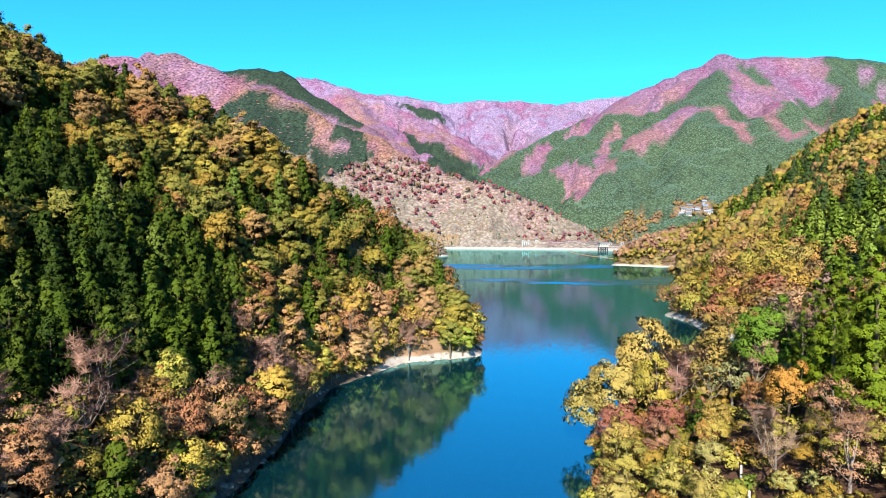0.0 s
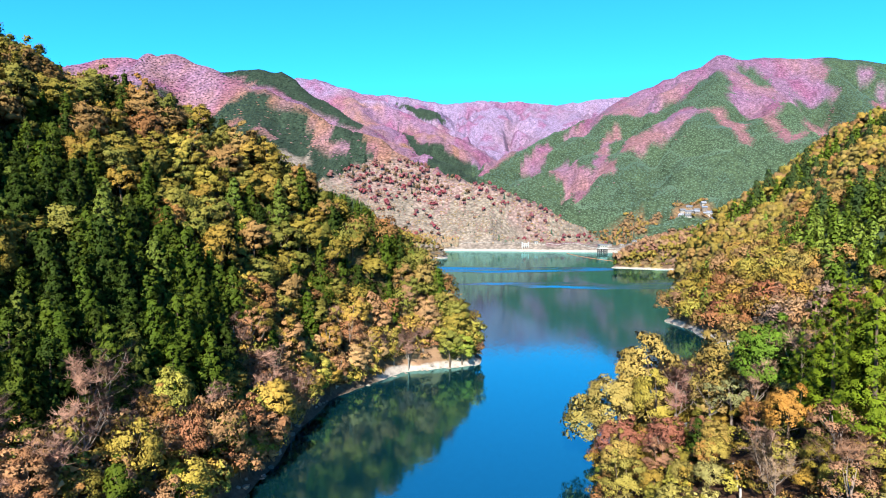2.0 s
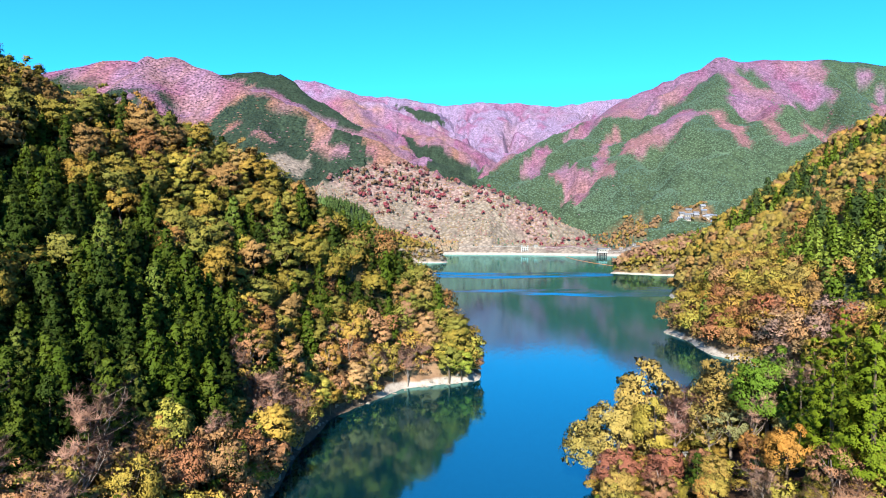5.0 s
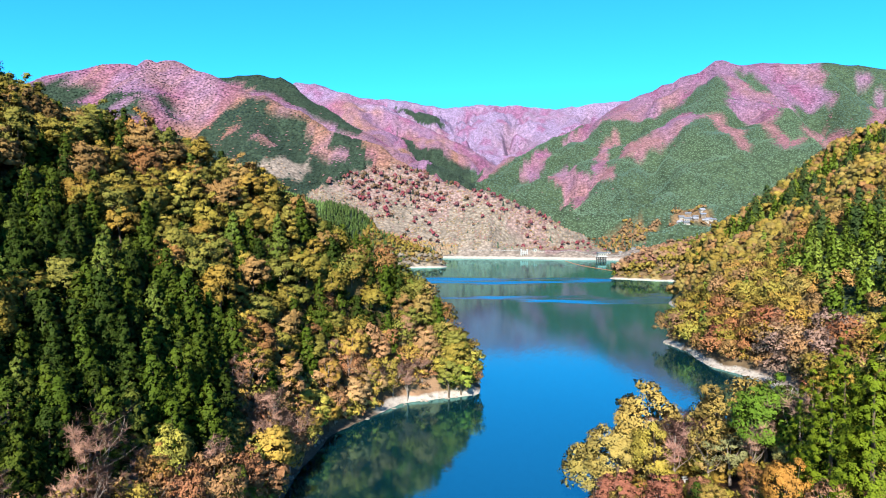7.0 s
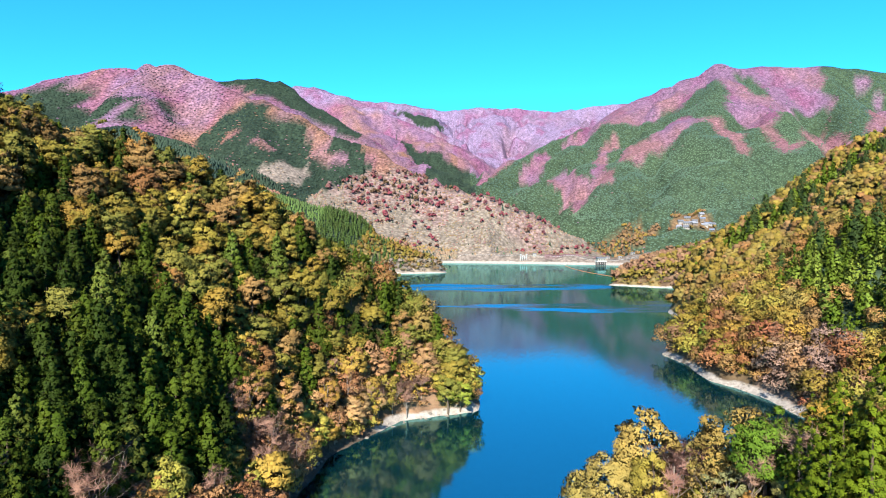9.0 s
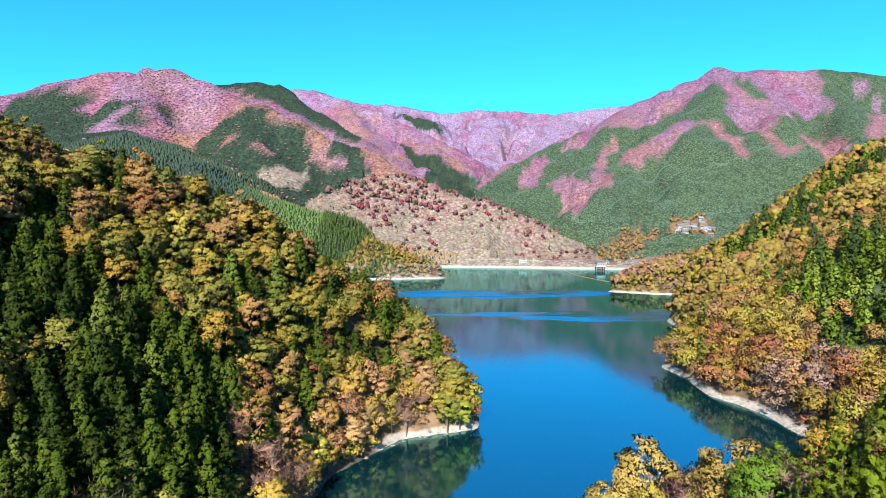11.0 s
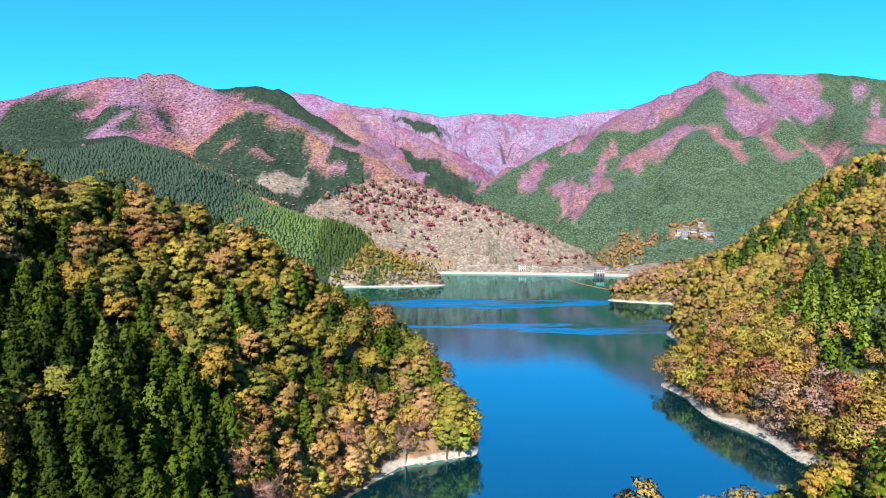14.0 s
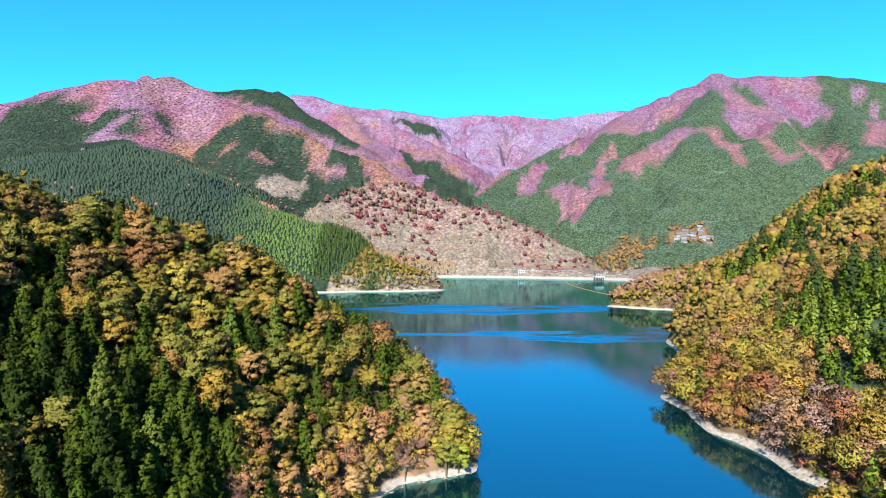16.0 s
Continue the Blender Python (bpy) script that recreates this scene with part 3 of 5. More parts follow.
PALETTES = [
    [(3, OCHRE), (6, OLIVE), (0.6, YELLOW), (6, (0.195, 0.195, 0.038)), (3, (0.15, 0.165, 0.03)), (0.8, ORANGE), (0.9, RUST), (2, BROWN), (1.5, (0.33, 0.20, 0.075))],
    [(5, DRY), (3, BROWN), (3, ROSE), (0.5, PURPLE), (2, OLIVE)],
    [(4, PURPLE), (4, PINK), (2.5, ROSE)],
    [(7, (0.33, 0.172, 0.088)), (3.0, (0.27, 0.115, 0.062)), (2.5, OCHRE), (2, (0.35, 0.215, 0.105)), (0.9, YELLOW), (0.6, BRIGHT), (0.5, ORANGE), (2.0, LIME), (3, OLIVE)],
    [(4, PALE_PINK), (3, PINK), (1.5, PURPLE)],
    [(0.4, ORANGE), (1.5, OCHRE), (1.6, (0.27, 0.13, 0.085)), (3, OLIVE), (4, (0.31, 0.18, 0.11)), (2.5, TAN)],
    [(5, ROSE), (3, BROWN), (0.8, ORANGE), (2, PINK), (1, PURPLE)],
    [(4, TAN), (2, DRY)],
    [(6, (0.38, 0.32, 0.285)), (2, OCHRE), (2, TAN), (1.5, OLIVE)],
    [(3, BROWN), (4, PURPLE), (0.8, CRIMSON), (2, DRY), (5, ROSE), (1, OLIVE), (0.4, DARK)],
    [(7, OLIVE), (3.5, OCHRE), (4, (0.30, 0.235, 0.07)), (1.5, LIME), (0.25, YELLOW), (1.0, ORANGE), (1.0, RUST), (2.5, BROWN), (2.0, (0.31, 0.165, 0.10))],
    [(6, LIME), (2.5, OCHRE), (1, YELLOW), (1.8, RUST), (0.8, ORANGE), (1.2, BROWN), (4, OLIVE), (1.5, (0.36, 0.33, 0.12))],
    [(3, (0.27, 0.18, 0.145)), (1, BROWN), (0.7, TAN)],
    [(5, OLIVE), (2, BROWN), (2.5, (0.30, 0.15, 0.10)), (1.5, RUST), (1.5, TAN), (3, OCHRE), (1.2, (0.30, 0.09, 0.06)), (1, LIME)],
    [(5, (0.31, 0.18, 0.11)), (3, (0.28, 0.14, 0.10)), (2.5, OLIVE), (1.5, TAN), (0.6, GREEN)],
]
# row 11, the near bank's leaf litter, is darkened to paint in tree shade
FLOORS = np.array([(0.15, 0.115, 0.05), (0.235, 0.198, 0.162), (0.24, 0.12, 0.145), (0.25, 0.155, 0.095), (0.31, 0.18, 0.24), (0.20, 0.13, 0.07), (0.28, 0.14, 0.10), (0.24, 0.20, 0.17), (0.29, 0.24, 0.20), (0.265, 0.19, 0.175), (0.24, 0.18, 0.075), (0.11, 0.06, 0.038), (0.26, 0.19, 0.15), (0.17, 0.12, 0.07), (0.20, 0.13, 0.085)])


def colours_of(x, y, z):
    pc, pal = cover_of(x, y, z)
    conifer = rng.random(len(x)) < pc
    out = np.zeros((len(x), 3))
    for k, options in enumerate(PALETTES):
        mean = 0.57 * sum(w * np.array(c) for w, c in options) / sum(w for w, c in options)
        calm = 0.5 if k in (1, 9) else 0.25 if k == 0 else 0.4 if k in (10, 5) else 0.2
        out = np.where((pal == k)[:, None], (1 - calm) * pick(options, len(x)) + calm * mean, out)
    # near conifers off the east slope are dimmed, hillside shade put into their green
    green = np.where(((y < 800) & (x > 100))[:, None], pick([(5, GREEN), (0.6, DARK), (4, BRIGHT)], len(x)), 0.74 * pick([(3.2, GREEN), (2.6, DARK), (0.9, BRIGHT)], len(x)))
    # far conifers: the western slopes' shade is painted in as a dimmer green
    far = (0.5 * pick([(1, HAZED_GREEN)], len(x)) + 0.285 * np.array(HAZED_GREEN)) * np.where(x < 100, np.where(y < 1120, 0.52, np.where(x < -620, 0.34, 0.44)), 1.15)[:, None] * (1 + fbm(x, y, 160, 150)[:, None] * np.array((0.4, 0.28, 0.02)))
    # lakeside end of the planted hill painted a brighter, sunlit green
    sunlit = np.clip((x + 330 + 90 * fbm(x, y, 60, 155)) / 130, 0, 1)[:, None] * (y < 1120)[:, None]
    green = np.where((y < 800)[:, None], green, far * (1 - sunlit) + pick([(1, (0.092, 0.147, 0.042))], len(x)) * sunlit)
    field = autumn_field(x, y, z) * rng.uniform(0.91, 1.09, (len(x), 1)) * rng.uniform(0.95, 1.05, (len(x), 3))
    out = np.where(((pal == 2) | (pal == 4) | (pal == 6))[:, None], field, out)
    # near factors put how brightly each slope is lit into the leaf colour
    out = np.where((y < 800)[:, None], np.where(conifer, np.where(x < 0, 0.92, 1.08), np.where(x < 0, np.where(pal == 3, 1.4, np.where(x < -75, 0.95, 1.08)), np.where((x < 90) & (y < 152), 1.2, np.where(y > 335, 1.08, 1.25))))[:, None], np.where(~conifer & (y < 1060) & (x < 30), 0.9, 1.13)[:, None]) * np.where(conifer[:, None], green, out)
    return conifer, out, pal


# ---- ground and water ----
pc, pal = cover_of(MX, MY, GZ)
# conifer floor is darker in the west, like the shade painted into those greens
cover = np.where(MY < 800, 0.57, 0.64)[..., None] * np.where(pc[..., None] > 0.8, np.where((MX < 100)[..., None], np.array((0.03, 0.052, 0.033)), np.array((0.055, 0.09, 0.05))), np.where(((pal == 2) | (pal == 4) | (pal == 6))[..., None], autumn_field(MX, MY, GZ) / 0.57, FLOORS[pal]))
bare = np.where(MY > 840, 1.0, ellipses(MX, MY, [(-6, 203, 26, 11, 25), (112, 240, 17, 45, 0), (118, 204, 14, 22, 0), (106, 302, 9, 16, 0), (160, 440, 24, 70, 20), (212, 668, 55, 16, -28)], 0.1))
bare = np.stack([bare, (MY > 1000).astype(float), bare * 0], -1)
ni, nj = len(GX), len(GY)
idx = np.arange(ni * nj).reshape(nj, ni)
halves = np.concatenate([np.stack([idx[:-1, :-1], idx[:-1, 1:], idx[1:, 1:]], -1).reshape(-1, 3), np.stack([idx[:-1, :-1], idx[1:, 1:], idx[1:, :-1]], -1).reshape(-1, 3)])
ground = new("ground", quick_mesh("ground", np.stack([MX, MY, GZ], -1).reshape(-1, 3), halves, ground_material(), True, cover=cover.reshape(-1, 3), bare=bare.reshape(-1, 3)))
tagged(ground, "wooded mountain valley ground with pale bare lake shore", "ground", kind="structure")
wx, wy = np.meshgrid(np.linspace(-420, 420, 22), np.linspace(-300, 1200, 31))
wi = np.arange(wx.size).reshape(wx.shape)
water = new("water", quick_mesh("water", np.stack([wx, wy, np.zeros_like(wx)], -1).reshape(-1, 3),
            np.stack([wi[:-1, :-1], wi[:-1, 1:], wi[1:, 1:], wi[1:, :-1]], -1).reshape(-1, 4), water_material(), smooth=True))
tagged(water, "calm deep blue reservoir water with wind streaks", "lake", kind="structure")


# ---- trees ----
def cards(p, nrm, size, r, stretch=1.0):
    """A small three-cornered leaf spray at each place."""
    n = len(p)
    nrm = nrm / np.linalg.norm(nrm, axis=1, keepdims=True)
    a = np.cross(nrm, r.normal(size=(n, 3)))
    a /= np.linalg.norm(a, axis=1, keepdims=True)
    b = np.cross(nrm, a)
    s = (size * r.uniform(0.6, 1.4, n))[:, None]
    q = np.stack([p + a * s * 1.08 * stretch - nrm * s * 0.3, p - a * s * 0.7 + b * s * 0.75, p - a * s * 0.7 - b * s * 0.75], 1)
    q = q + r.normal(size=q.shape) * s[:, None] * 0.2
    return q.reshape(-1, 3), np.arange(3 * n).reshape(n, 3), nrm


def tube(rows, sides=5):
    """A tapered tube along rows of (x, y, z, radius)."""
    v, f = [], []
    for i, (x, y, z, rad) in enumerate(rows):
        for k in range(sides):
            a = 2 * math.pi * k / sides
            v.append((x + rad * math.cos(a), y + rad * math.sin(a), z))
        if i:
            f += [((i - 1) * sides + k, (i - 1) * sides + (k + 1) % sides, i * sides + (k + 1) % sides, i * sides + k) for k in range(sides)]
    return np.array(v), np.array(f)


def joined(pieces):
    v, f, n = [], [], 0
    for a, b in pieces:
        v.append(a)
        f.append(b + n)
        n += len(a)
    return np.concatenate(v), np.concatenate(f)


def tufts(c, lead, rad, per, size, r, stretch=1.0):
    """Round each centre c a loose ball of leaf tufts, fuller on the side that lead points to."""
    n = len(c) * per
    c, lead, rad = np.repeat(c, per, 0), np.repeat(lead, per, 0), np.repeat(rad, per)[:, None]
    d = r.normal(size=(n, 3)) + lead * 0.9
    d /= np.linalg.norm(d, axis=1, keepdims=True)
    p = c + d * rad * r.uniform(0.55, 1.1, (n, 1))
    v, f, nrm = cards(p, d * 0.6 + lead * 0.7 + (0, 0, 0.25) + r.normal(size=(n, 3)) * 0.28, size, r, stretch)
    soft = 0.5 * d + 0.9 * lead + (0, 0, 0.1) + 0.15 * nrm
    return v, f, np.repeat(soft / np.linalg.norm(soft, axis=1, keepdims=True), 3, 0)


def with_inner(leaves, c, rad, flat, per, size, r, lead):
    """The leaves, and within each puff the closer leaves that show between them."""
    n = len(c) * per
    d = r.normal(size=(n, 3)) + (0, 0, 0.4)
    d /= np.linalg.norm(d, axis=1, keepdims=True)
    p = np.repeat(c, per, 0) + d * flat * (np.repeat(rad, per) * r.uniform(0.62, 0.88, n))[:, None]
    v, f, nrm = cards(p, d + r.normal(size=(n, 3)) * 0.3, size, r)
    return np.concatenate([leaves[0], v]), np.concatenate([leaves[1], f + len(leaves[0])]), np.concatenate([leaves[2], np.repeat(0.6 * d + 0.4 * np.repeat(lead, per, 0), 3, 0)])


GOLD = (1 + 5 ** 0.5) / 2
BALL = np.array([(-1, GOLD, 0), (1, GOLD, 0), (-1, -GOLD, 0), (1, -GOLD, 0), (0, -1, GOLD), (0, 1, GOLD), (0, -1, -GOLD), (0, 1, -GOLD), (GOLD, 0, -1), (GOLD, 0, 1), (-GOLD, 0, -1), (-GOLD, 0, 1)]) / 1.902
BALL_FACES = np.array([f for f in itertools.combinations(range(12), 3) if all(np.linalg.norm(BALL[a] - BALL[b]) < 1.1 for a, b in itertools.combinations(f, 2))])
BALL_FACES = np.array([f if np.dot(np.cross(BALL[f[1]] - BALL[f[0]], BALL[f[2]] - BALL[f[0]]), BALL[f[0]]) > 0 else f[::-1] for f in BALL_FACES])


def with_hearts(leaves, c, rad, flat, r, lead, low=0.5, high=0.85):
    """The leaves, and within each puff an uneven closed heart of foliage that shows between them."""
    n = len(c)
    a = r.uniform(0, 6.28, n)
    ca, sa = np.cos(a)[:, None], np.sin(a)[:, None]
    b = np.stack([BALL[None, :, 0] * ca - BALL[None, :, 1] * sa, BALL[None, :, 0] * sa + BALL[None, :, 1] * ca, np.repeat(BALL[None, :, 2], n, 0)], -1)
    v = (c[:, None, :] + b * flat * (rad[:, None] * r.uniform(low, high, (n, 12)))[:, :, None]).reshape(-1, 3)
    f = (BALL_FACES[None] + (np.arange(n) * 12)[:, None, None]).reshape(-1, 3)
    soft = (0.5 * b + 0.8 * lead[:, None, :]).reshape(-1, 3)
    soft /= np.linalg.norm(soft, axis=1, keepdims=True)
    return np.concatenate([leaves[0], v]), np.concatenate([leaves[1], f + len(leaves[0])]), np.concatenate([leaves[2], soft])


def broadleaf_crown(r, height, width, puffs, per, size, fill=1.0, hearts=None):
    """Flattened leaf puffs over an uneven dome, open towards the limbs below."""
    u = r.uniform(0, 2 * np.pi, puffs)
    up = 1 - 1.5 * r.uniform(0, 1, puffs) ** 0.9
    side = np.sqrt(np.clip(1 - up ** 2, 0, 1))
    a, b = r.uniform(0, 6.28, 2)
    bulge = (1 + 0.17 * np.sin(2 * u + a) + 0.13 * np.sin(3 * u + b + 2 * up)) * r.uniform(0.78, 1.0, puffs)
    out = np.stack([side * np.cos(u), side * np.sin(u), up], 1)
    c = out * np.array((width * 0.40, width * 0.40, height * 0.36)) * bulge[:, None]
    c[:, 2] += height * 0.56
    rad = width * fill * r.uniform(0.10, 0.18, puffs) * (50 / (puffs + 14)) ** 0.4
    n = puffs * per
    flat = np.array((1, 1, 0.85 if puffs < 30 and hearts else 0.62))
    lead = np.repeat(out * (1, 1, 0.6) + (0, 0, 0.35), per, 0)
    d = r.normal(size=(n, 3)) + lead * 0.8
    d /= np.linalg.norm(d, axis=1, keepdims=True)
    p = np.repeat(c, per, 0) + d * flat * (np.repeat(rad, per) * r.uniform(0.80, 1.06, n))[:, None]
    v, f, nrm = cards(p, d * 0.7 + lead * 0.5 + r.normal(size=(n, 3)) * 0.35, size, r)
    soft = 0.42 * d + 0.9 * lead + 0.12 * nrm
    leaves = (v, f, np.repeat(soft / np.linalg.norm(soft, axis=1, keepdims=True), 3, 0))
    if hearts:
        leaves = with_hearts(leaves, c, rad, flat, r, out * (1, 1, 0.6) + (0, 0, 0.35), *hearts)
    if hearts and puffs < 30:
        return leaves, c, rad
    return with_inner(leaves, c, rad, flat, max(4, int(per * 0.6)), size * 1.7, r, out + (0, 0, 0.3)), c, rad


def conifer_crown(r, height, width, clumps, per, size, puff=0.1, inner=0.5, core=0.37):
    """Upturned clumps of sprays on a full cone with a ragged outline."""
    t = 1 - np.sqrt(r.uniform(0.0, 1.0, clumps))
    ang = r.uniform(0, 2 * np.pi, clumps)
    rad = width * 0.5 * (1 - t) ** 0.6 * r.uniform(inner, 1.06, clumps) * (1 - 0.35 * np.exp(-t * 9)) * (1 + 0.14 * np.sin(ang * 3 + r.uniform(0, 6)))
    out = np.stack([np.cos(ang), np.sin(ang), np.full(clumps, 0.6)], 1)
    q = out * rad[:, None]
    q[:, 2] = height * (0.10 + 0.87 * t) - rad * 0.15
    tip = np.array([[0, 0, height * 0.975]])
    q, out = np.concatenate([q, tip]), np.concatenate([out, [[0, 0, 1.0]]])
    big = width * puff * r.uniform(0.7, 1.3, clumps + 1) * np.append(1.1 - 0.45 * t, 0.5)
    v, f, s = tufts(q, out, big, per, size, r, 1.3)
    t = np.linspace(0.16, 0.86, 5 if clumps < 100 else 9)
    axis = np.stack([t * 0, t * 0, height * t], 1)
    return with_inner((v, f, s), axis, width * core * (1 - t) ** 0.6 + 0.15, np.array((1, 1, 0.9)), 60 if clumps > 100 else 12, size * 1.8, r, np.tile((0.0, 0.0, 0.3), (len(axis), 1)))


def trunk_with_limbs(r, height, ends):
    """A leaning tapered trunk, buried at its foot, with a limb to each end."""
    lean = r.normal(size=2) * 0.04 * height
    base = 0.022 * height
    rows = [(lean[0] * t * t, lean[1] * t * t, height * 0.72 * t - 1.2 * (t == 0), base * (1.25 - 0.95 * t)) for t in (0, 0.12, 0.4, 0.7, 1)]
    pieces = [tube(rows, 6)]
    for x, y, z in ends:
        s = height * r.uniform(0.25, 0.5)
        t = s / (height * 0.72)
        x0, y0 = lean * t * t
        m = r.normal(size=2) * 0.3
        pieces.append(tube([(x0, y0, s, base * 0.5), (x0 + (x - x0) * 0.5 + m[0], y0 + (y - y0) * 0.5 + m[1], s + (z - s) * 0.42, base * 0.33), (x, y, z, base * 0.1)], 4))
    return joined(pieces)


def bare_twigs(r, height, width, count, thick=1.0):
    """Limbs that fork into thin upward twigs."""
    pieces, tips = [], []
    for k in range(9):
        a, s = r.uniform(0, 6.28), height * r.uniform(0.2, 0.5)
        e = np.array((math.cos(a) * width * r.uniform(0.2, 0.42), math.sin(a) * width * r.uniform(0.2, 0.42), height * r.uniform(0.6, 0.92)))
        mid = np.array((e[0] * 0.5, e[1] * 0.5, s + (e[2] - s) * 0.4)) + r.normal(size=3) * 0.25
        pieces.append(tube([(0, 0, s, 0.1 * thick), (*mid, 0.07 * thick), (*e, 0.025 * thick)], 4))
        for j in range(5):
            q = mid + (e - mid) * r.uniform(0, 1)
            g = q + np.array((*(r.normal(size=2) * 0.16 * width), height * r.uniform(0.05, 0.2)))
            pieces.append(tube([(*q, 0.045 * thick), (*((q + g) / 2 + r.normal(size=3) * 0.15), 0.03 * thick), (*g, 0.012 * thick)], 3))
            tips += [q + (g - q) * w for w in (0.3, 0.6, 0.9)]
    tips = np.array(tips)
    k = r.choice(len(tips), count)
    d = r.normal(size=(count, 3)) * (1, 1, 0.6) + (0, 0, 0.7)
    d /= np.linalg.norm(d, axis=1, keepdims=True)
    side = np.cross(d, r.normal(size=d.shape))
    side /= np.linalg.norm(side, axis=1, keepdims=True)
    ln = r.uniform(0.5, 1.3, (count, 1)) * width / 8
    b = tips[k]
    q = np.stack([b - side * 0.04 * thick, b + side * 0.04 * thick, b + d * ln], 1)
    soft = 1.6 * b * (1, 1, 0.2) / width + r.normal(size=d.shape) * 0.15 + (0, 0, 0.3)
    return pieces, (q.reshape(-1, 3), np.arange(3 * count).reshape(count, 3), np.repeat(soft / np.linalg.norm(soft, axis=1, keepdims=True), 3, 0))


def thing(name, label, category, group, pieces):
    root = new(name)
    root.empty_display_size = 0.5
    for n, me in pieces:
        ob = new(n, me)
        ob.parent = root
    return tagged(root, label, category, group)


def tree_kind(kind, k):
    r = np.random.default_rng(100 + k)
    if kind == "conifer":
        h, w = r.uniform(12, 15), r.uniform(7.2, 9.0)
        v, f, s = conifer_crown(r, h, w, 200, 17, 0.19, 0.07, 0.6)
        return [("trunk", quick_mesh("trunk", *tube([(0, 0, -1.2, 0.3), (0, 0, h * 0.4, 0.2), (0, 0, h * 0.8, 0.05)], 6), BARK)), ("crown", quick_mesh("crown", v, f, LEAF, soft=s))]
    if kind == "cedar":
        h, w = r.uniform(24, 26), r.uniform(9.5, 11)
        v, f, s = conifer_crown(r, h, w, 260, 62, 0.125, 0.062, 0.72, 0.2)
        return [("trunk", quick_mesh("trunk", *tube([(0, 0, -1.5, 0.42), (0, 0, h * 0.4, 0.26), (0, 0, h * 0.8, 0.06)], 8), BARK)), ("crown", quick_mesh("crown", v, f, LEAF, soft=s))]
    h, w = r.uniform(9.5, 12.5), r.uniform(8.0, 10.5)
    if kind == "bare":
        limbs, twigs = bare_twigs(r, h, w, 2600, 0.8)
        stem = joined([tube([(0, 0, -1.2, 0.22), (0.1, 0, h * 0.35, 0.16), (0, 0.1, h * 0.7, 0.05)], 6)] + limbs)
        return [("trunk", quick_mesh("trunk", *stem, PALE_BARK)), ("crown", quick_mesh("crown", *twigs[:2], LEAF, soft=twigs[2]))]
    (v, f, s), c, _ = broadleaf_crown(r, h, w, *{"finest": (74, 66, 0.105), "fine": (68, 40, 0.14, 1.12), "thin": (50, 32, 0.11, 0.75), "broadleaf": (62, 18, 0.20, 1.25, (0.45, 0.72))}[kind])
    return [("trunk", quick_mesh("trunk", *trunk_with_limbs(r, h, c[:7]), PALE_BARK if kind == "thin" else BARK)), ("crown", quick_mesh("crown", v, f, LEAF, soft=s))]


KINDS = {
    "broadleaf": [tree_kind("broadleaf", k) for k in range(9)],
    "finest": [tree_kind("finest", 50 + k) for k in range(3)],
    "fine": [tree_kind("fine", 10 + k) for k in range(6)],
    "thin": [tree_kind("thin", 40 + k) for k in range(6)],
    "bare": [tree_kind("bare", 60 + k) for k in range(5)],
    "conifer": [tree_kind("conifer", 20 + k) for k in range(6)],
    "cedar": [tree_kind("cedar", 80 + k) for k in range(2)],
}


def scatter(x0, x1, y0, y1, step, jitter=0.42):
    gx, gy = np.meshgrid(np.arange(x0, x1, step), np.arange(y0, y1, step))
    gx[1::2] += step / 2
    x = (gx + rng.uniform(-jitter, jitter, gx.shape) * step).ravel()
    y = (gy + rng.uniform(-jitter, jitter, gy.shape) * step).ravel()
    return x, y


def on_land(x, y, margin):
    return shore_distance(x, y) > margin


def crest_y(x):
    return np.interp(x, [-220, -150, -108, -64, -18, 12], [110, 140, 172, 204, 214, 213])


WORDS = {"autumn_tree": ("ochre and yellow broadleaf tree in autumn leaf on the lakeside slope", "tree", "ochre trees on the near slopes"),
         "russet_tree": ("russet brown broadleaf tree losing its leaves on the lakeside slope", "tree", "russet trees on the near slopes"),
         "lime_tree": ("broadleaf tree still yellow-green on the lakeside slope", "tree", "yellow-green trees on the near slopes"),
         "bare_tree": ("leafless tree with pale limbs and grey-brown twigs on the slope", "tree", "bare trees on the near slopes"),
         "conifer_tree": ("green conifer on the wooded lakeside slope", "conifer", "conifers on the near slopes"),
         "pine_tree": ("dark green pine standing out of the autumn wood", "conifer", "dark pines on the slope along the lake"),
         "cedar_tree": ("tall bright green cedar with clumped sprays on the bank", "conifer", "tall cedars on the near bank")}


def set_tree(name, kind, x, y, z, colour, s):
    k = KINDS[kind][int(rng.integers(len(KINDS[kind])))]
    root = thing(name, *WORDS[name], k)
    root.matrix_world = Matrix.LocRotScale((x, y, z), Euler((0, 0, rng.uniform(0, 6.28))), (s, s, s * rng.uniform(0.9, 1.15)))
    for ch in root.children:
        if ch.name.startswith("crown"):
            ch.color = (*colour, 1)


REST_X, REST_Y = [], []


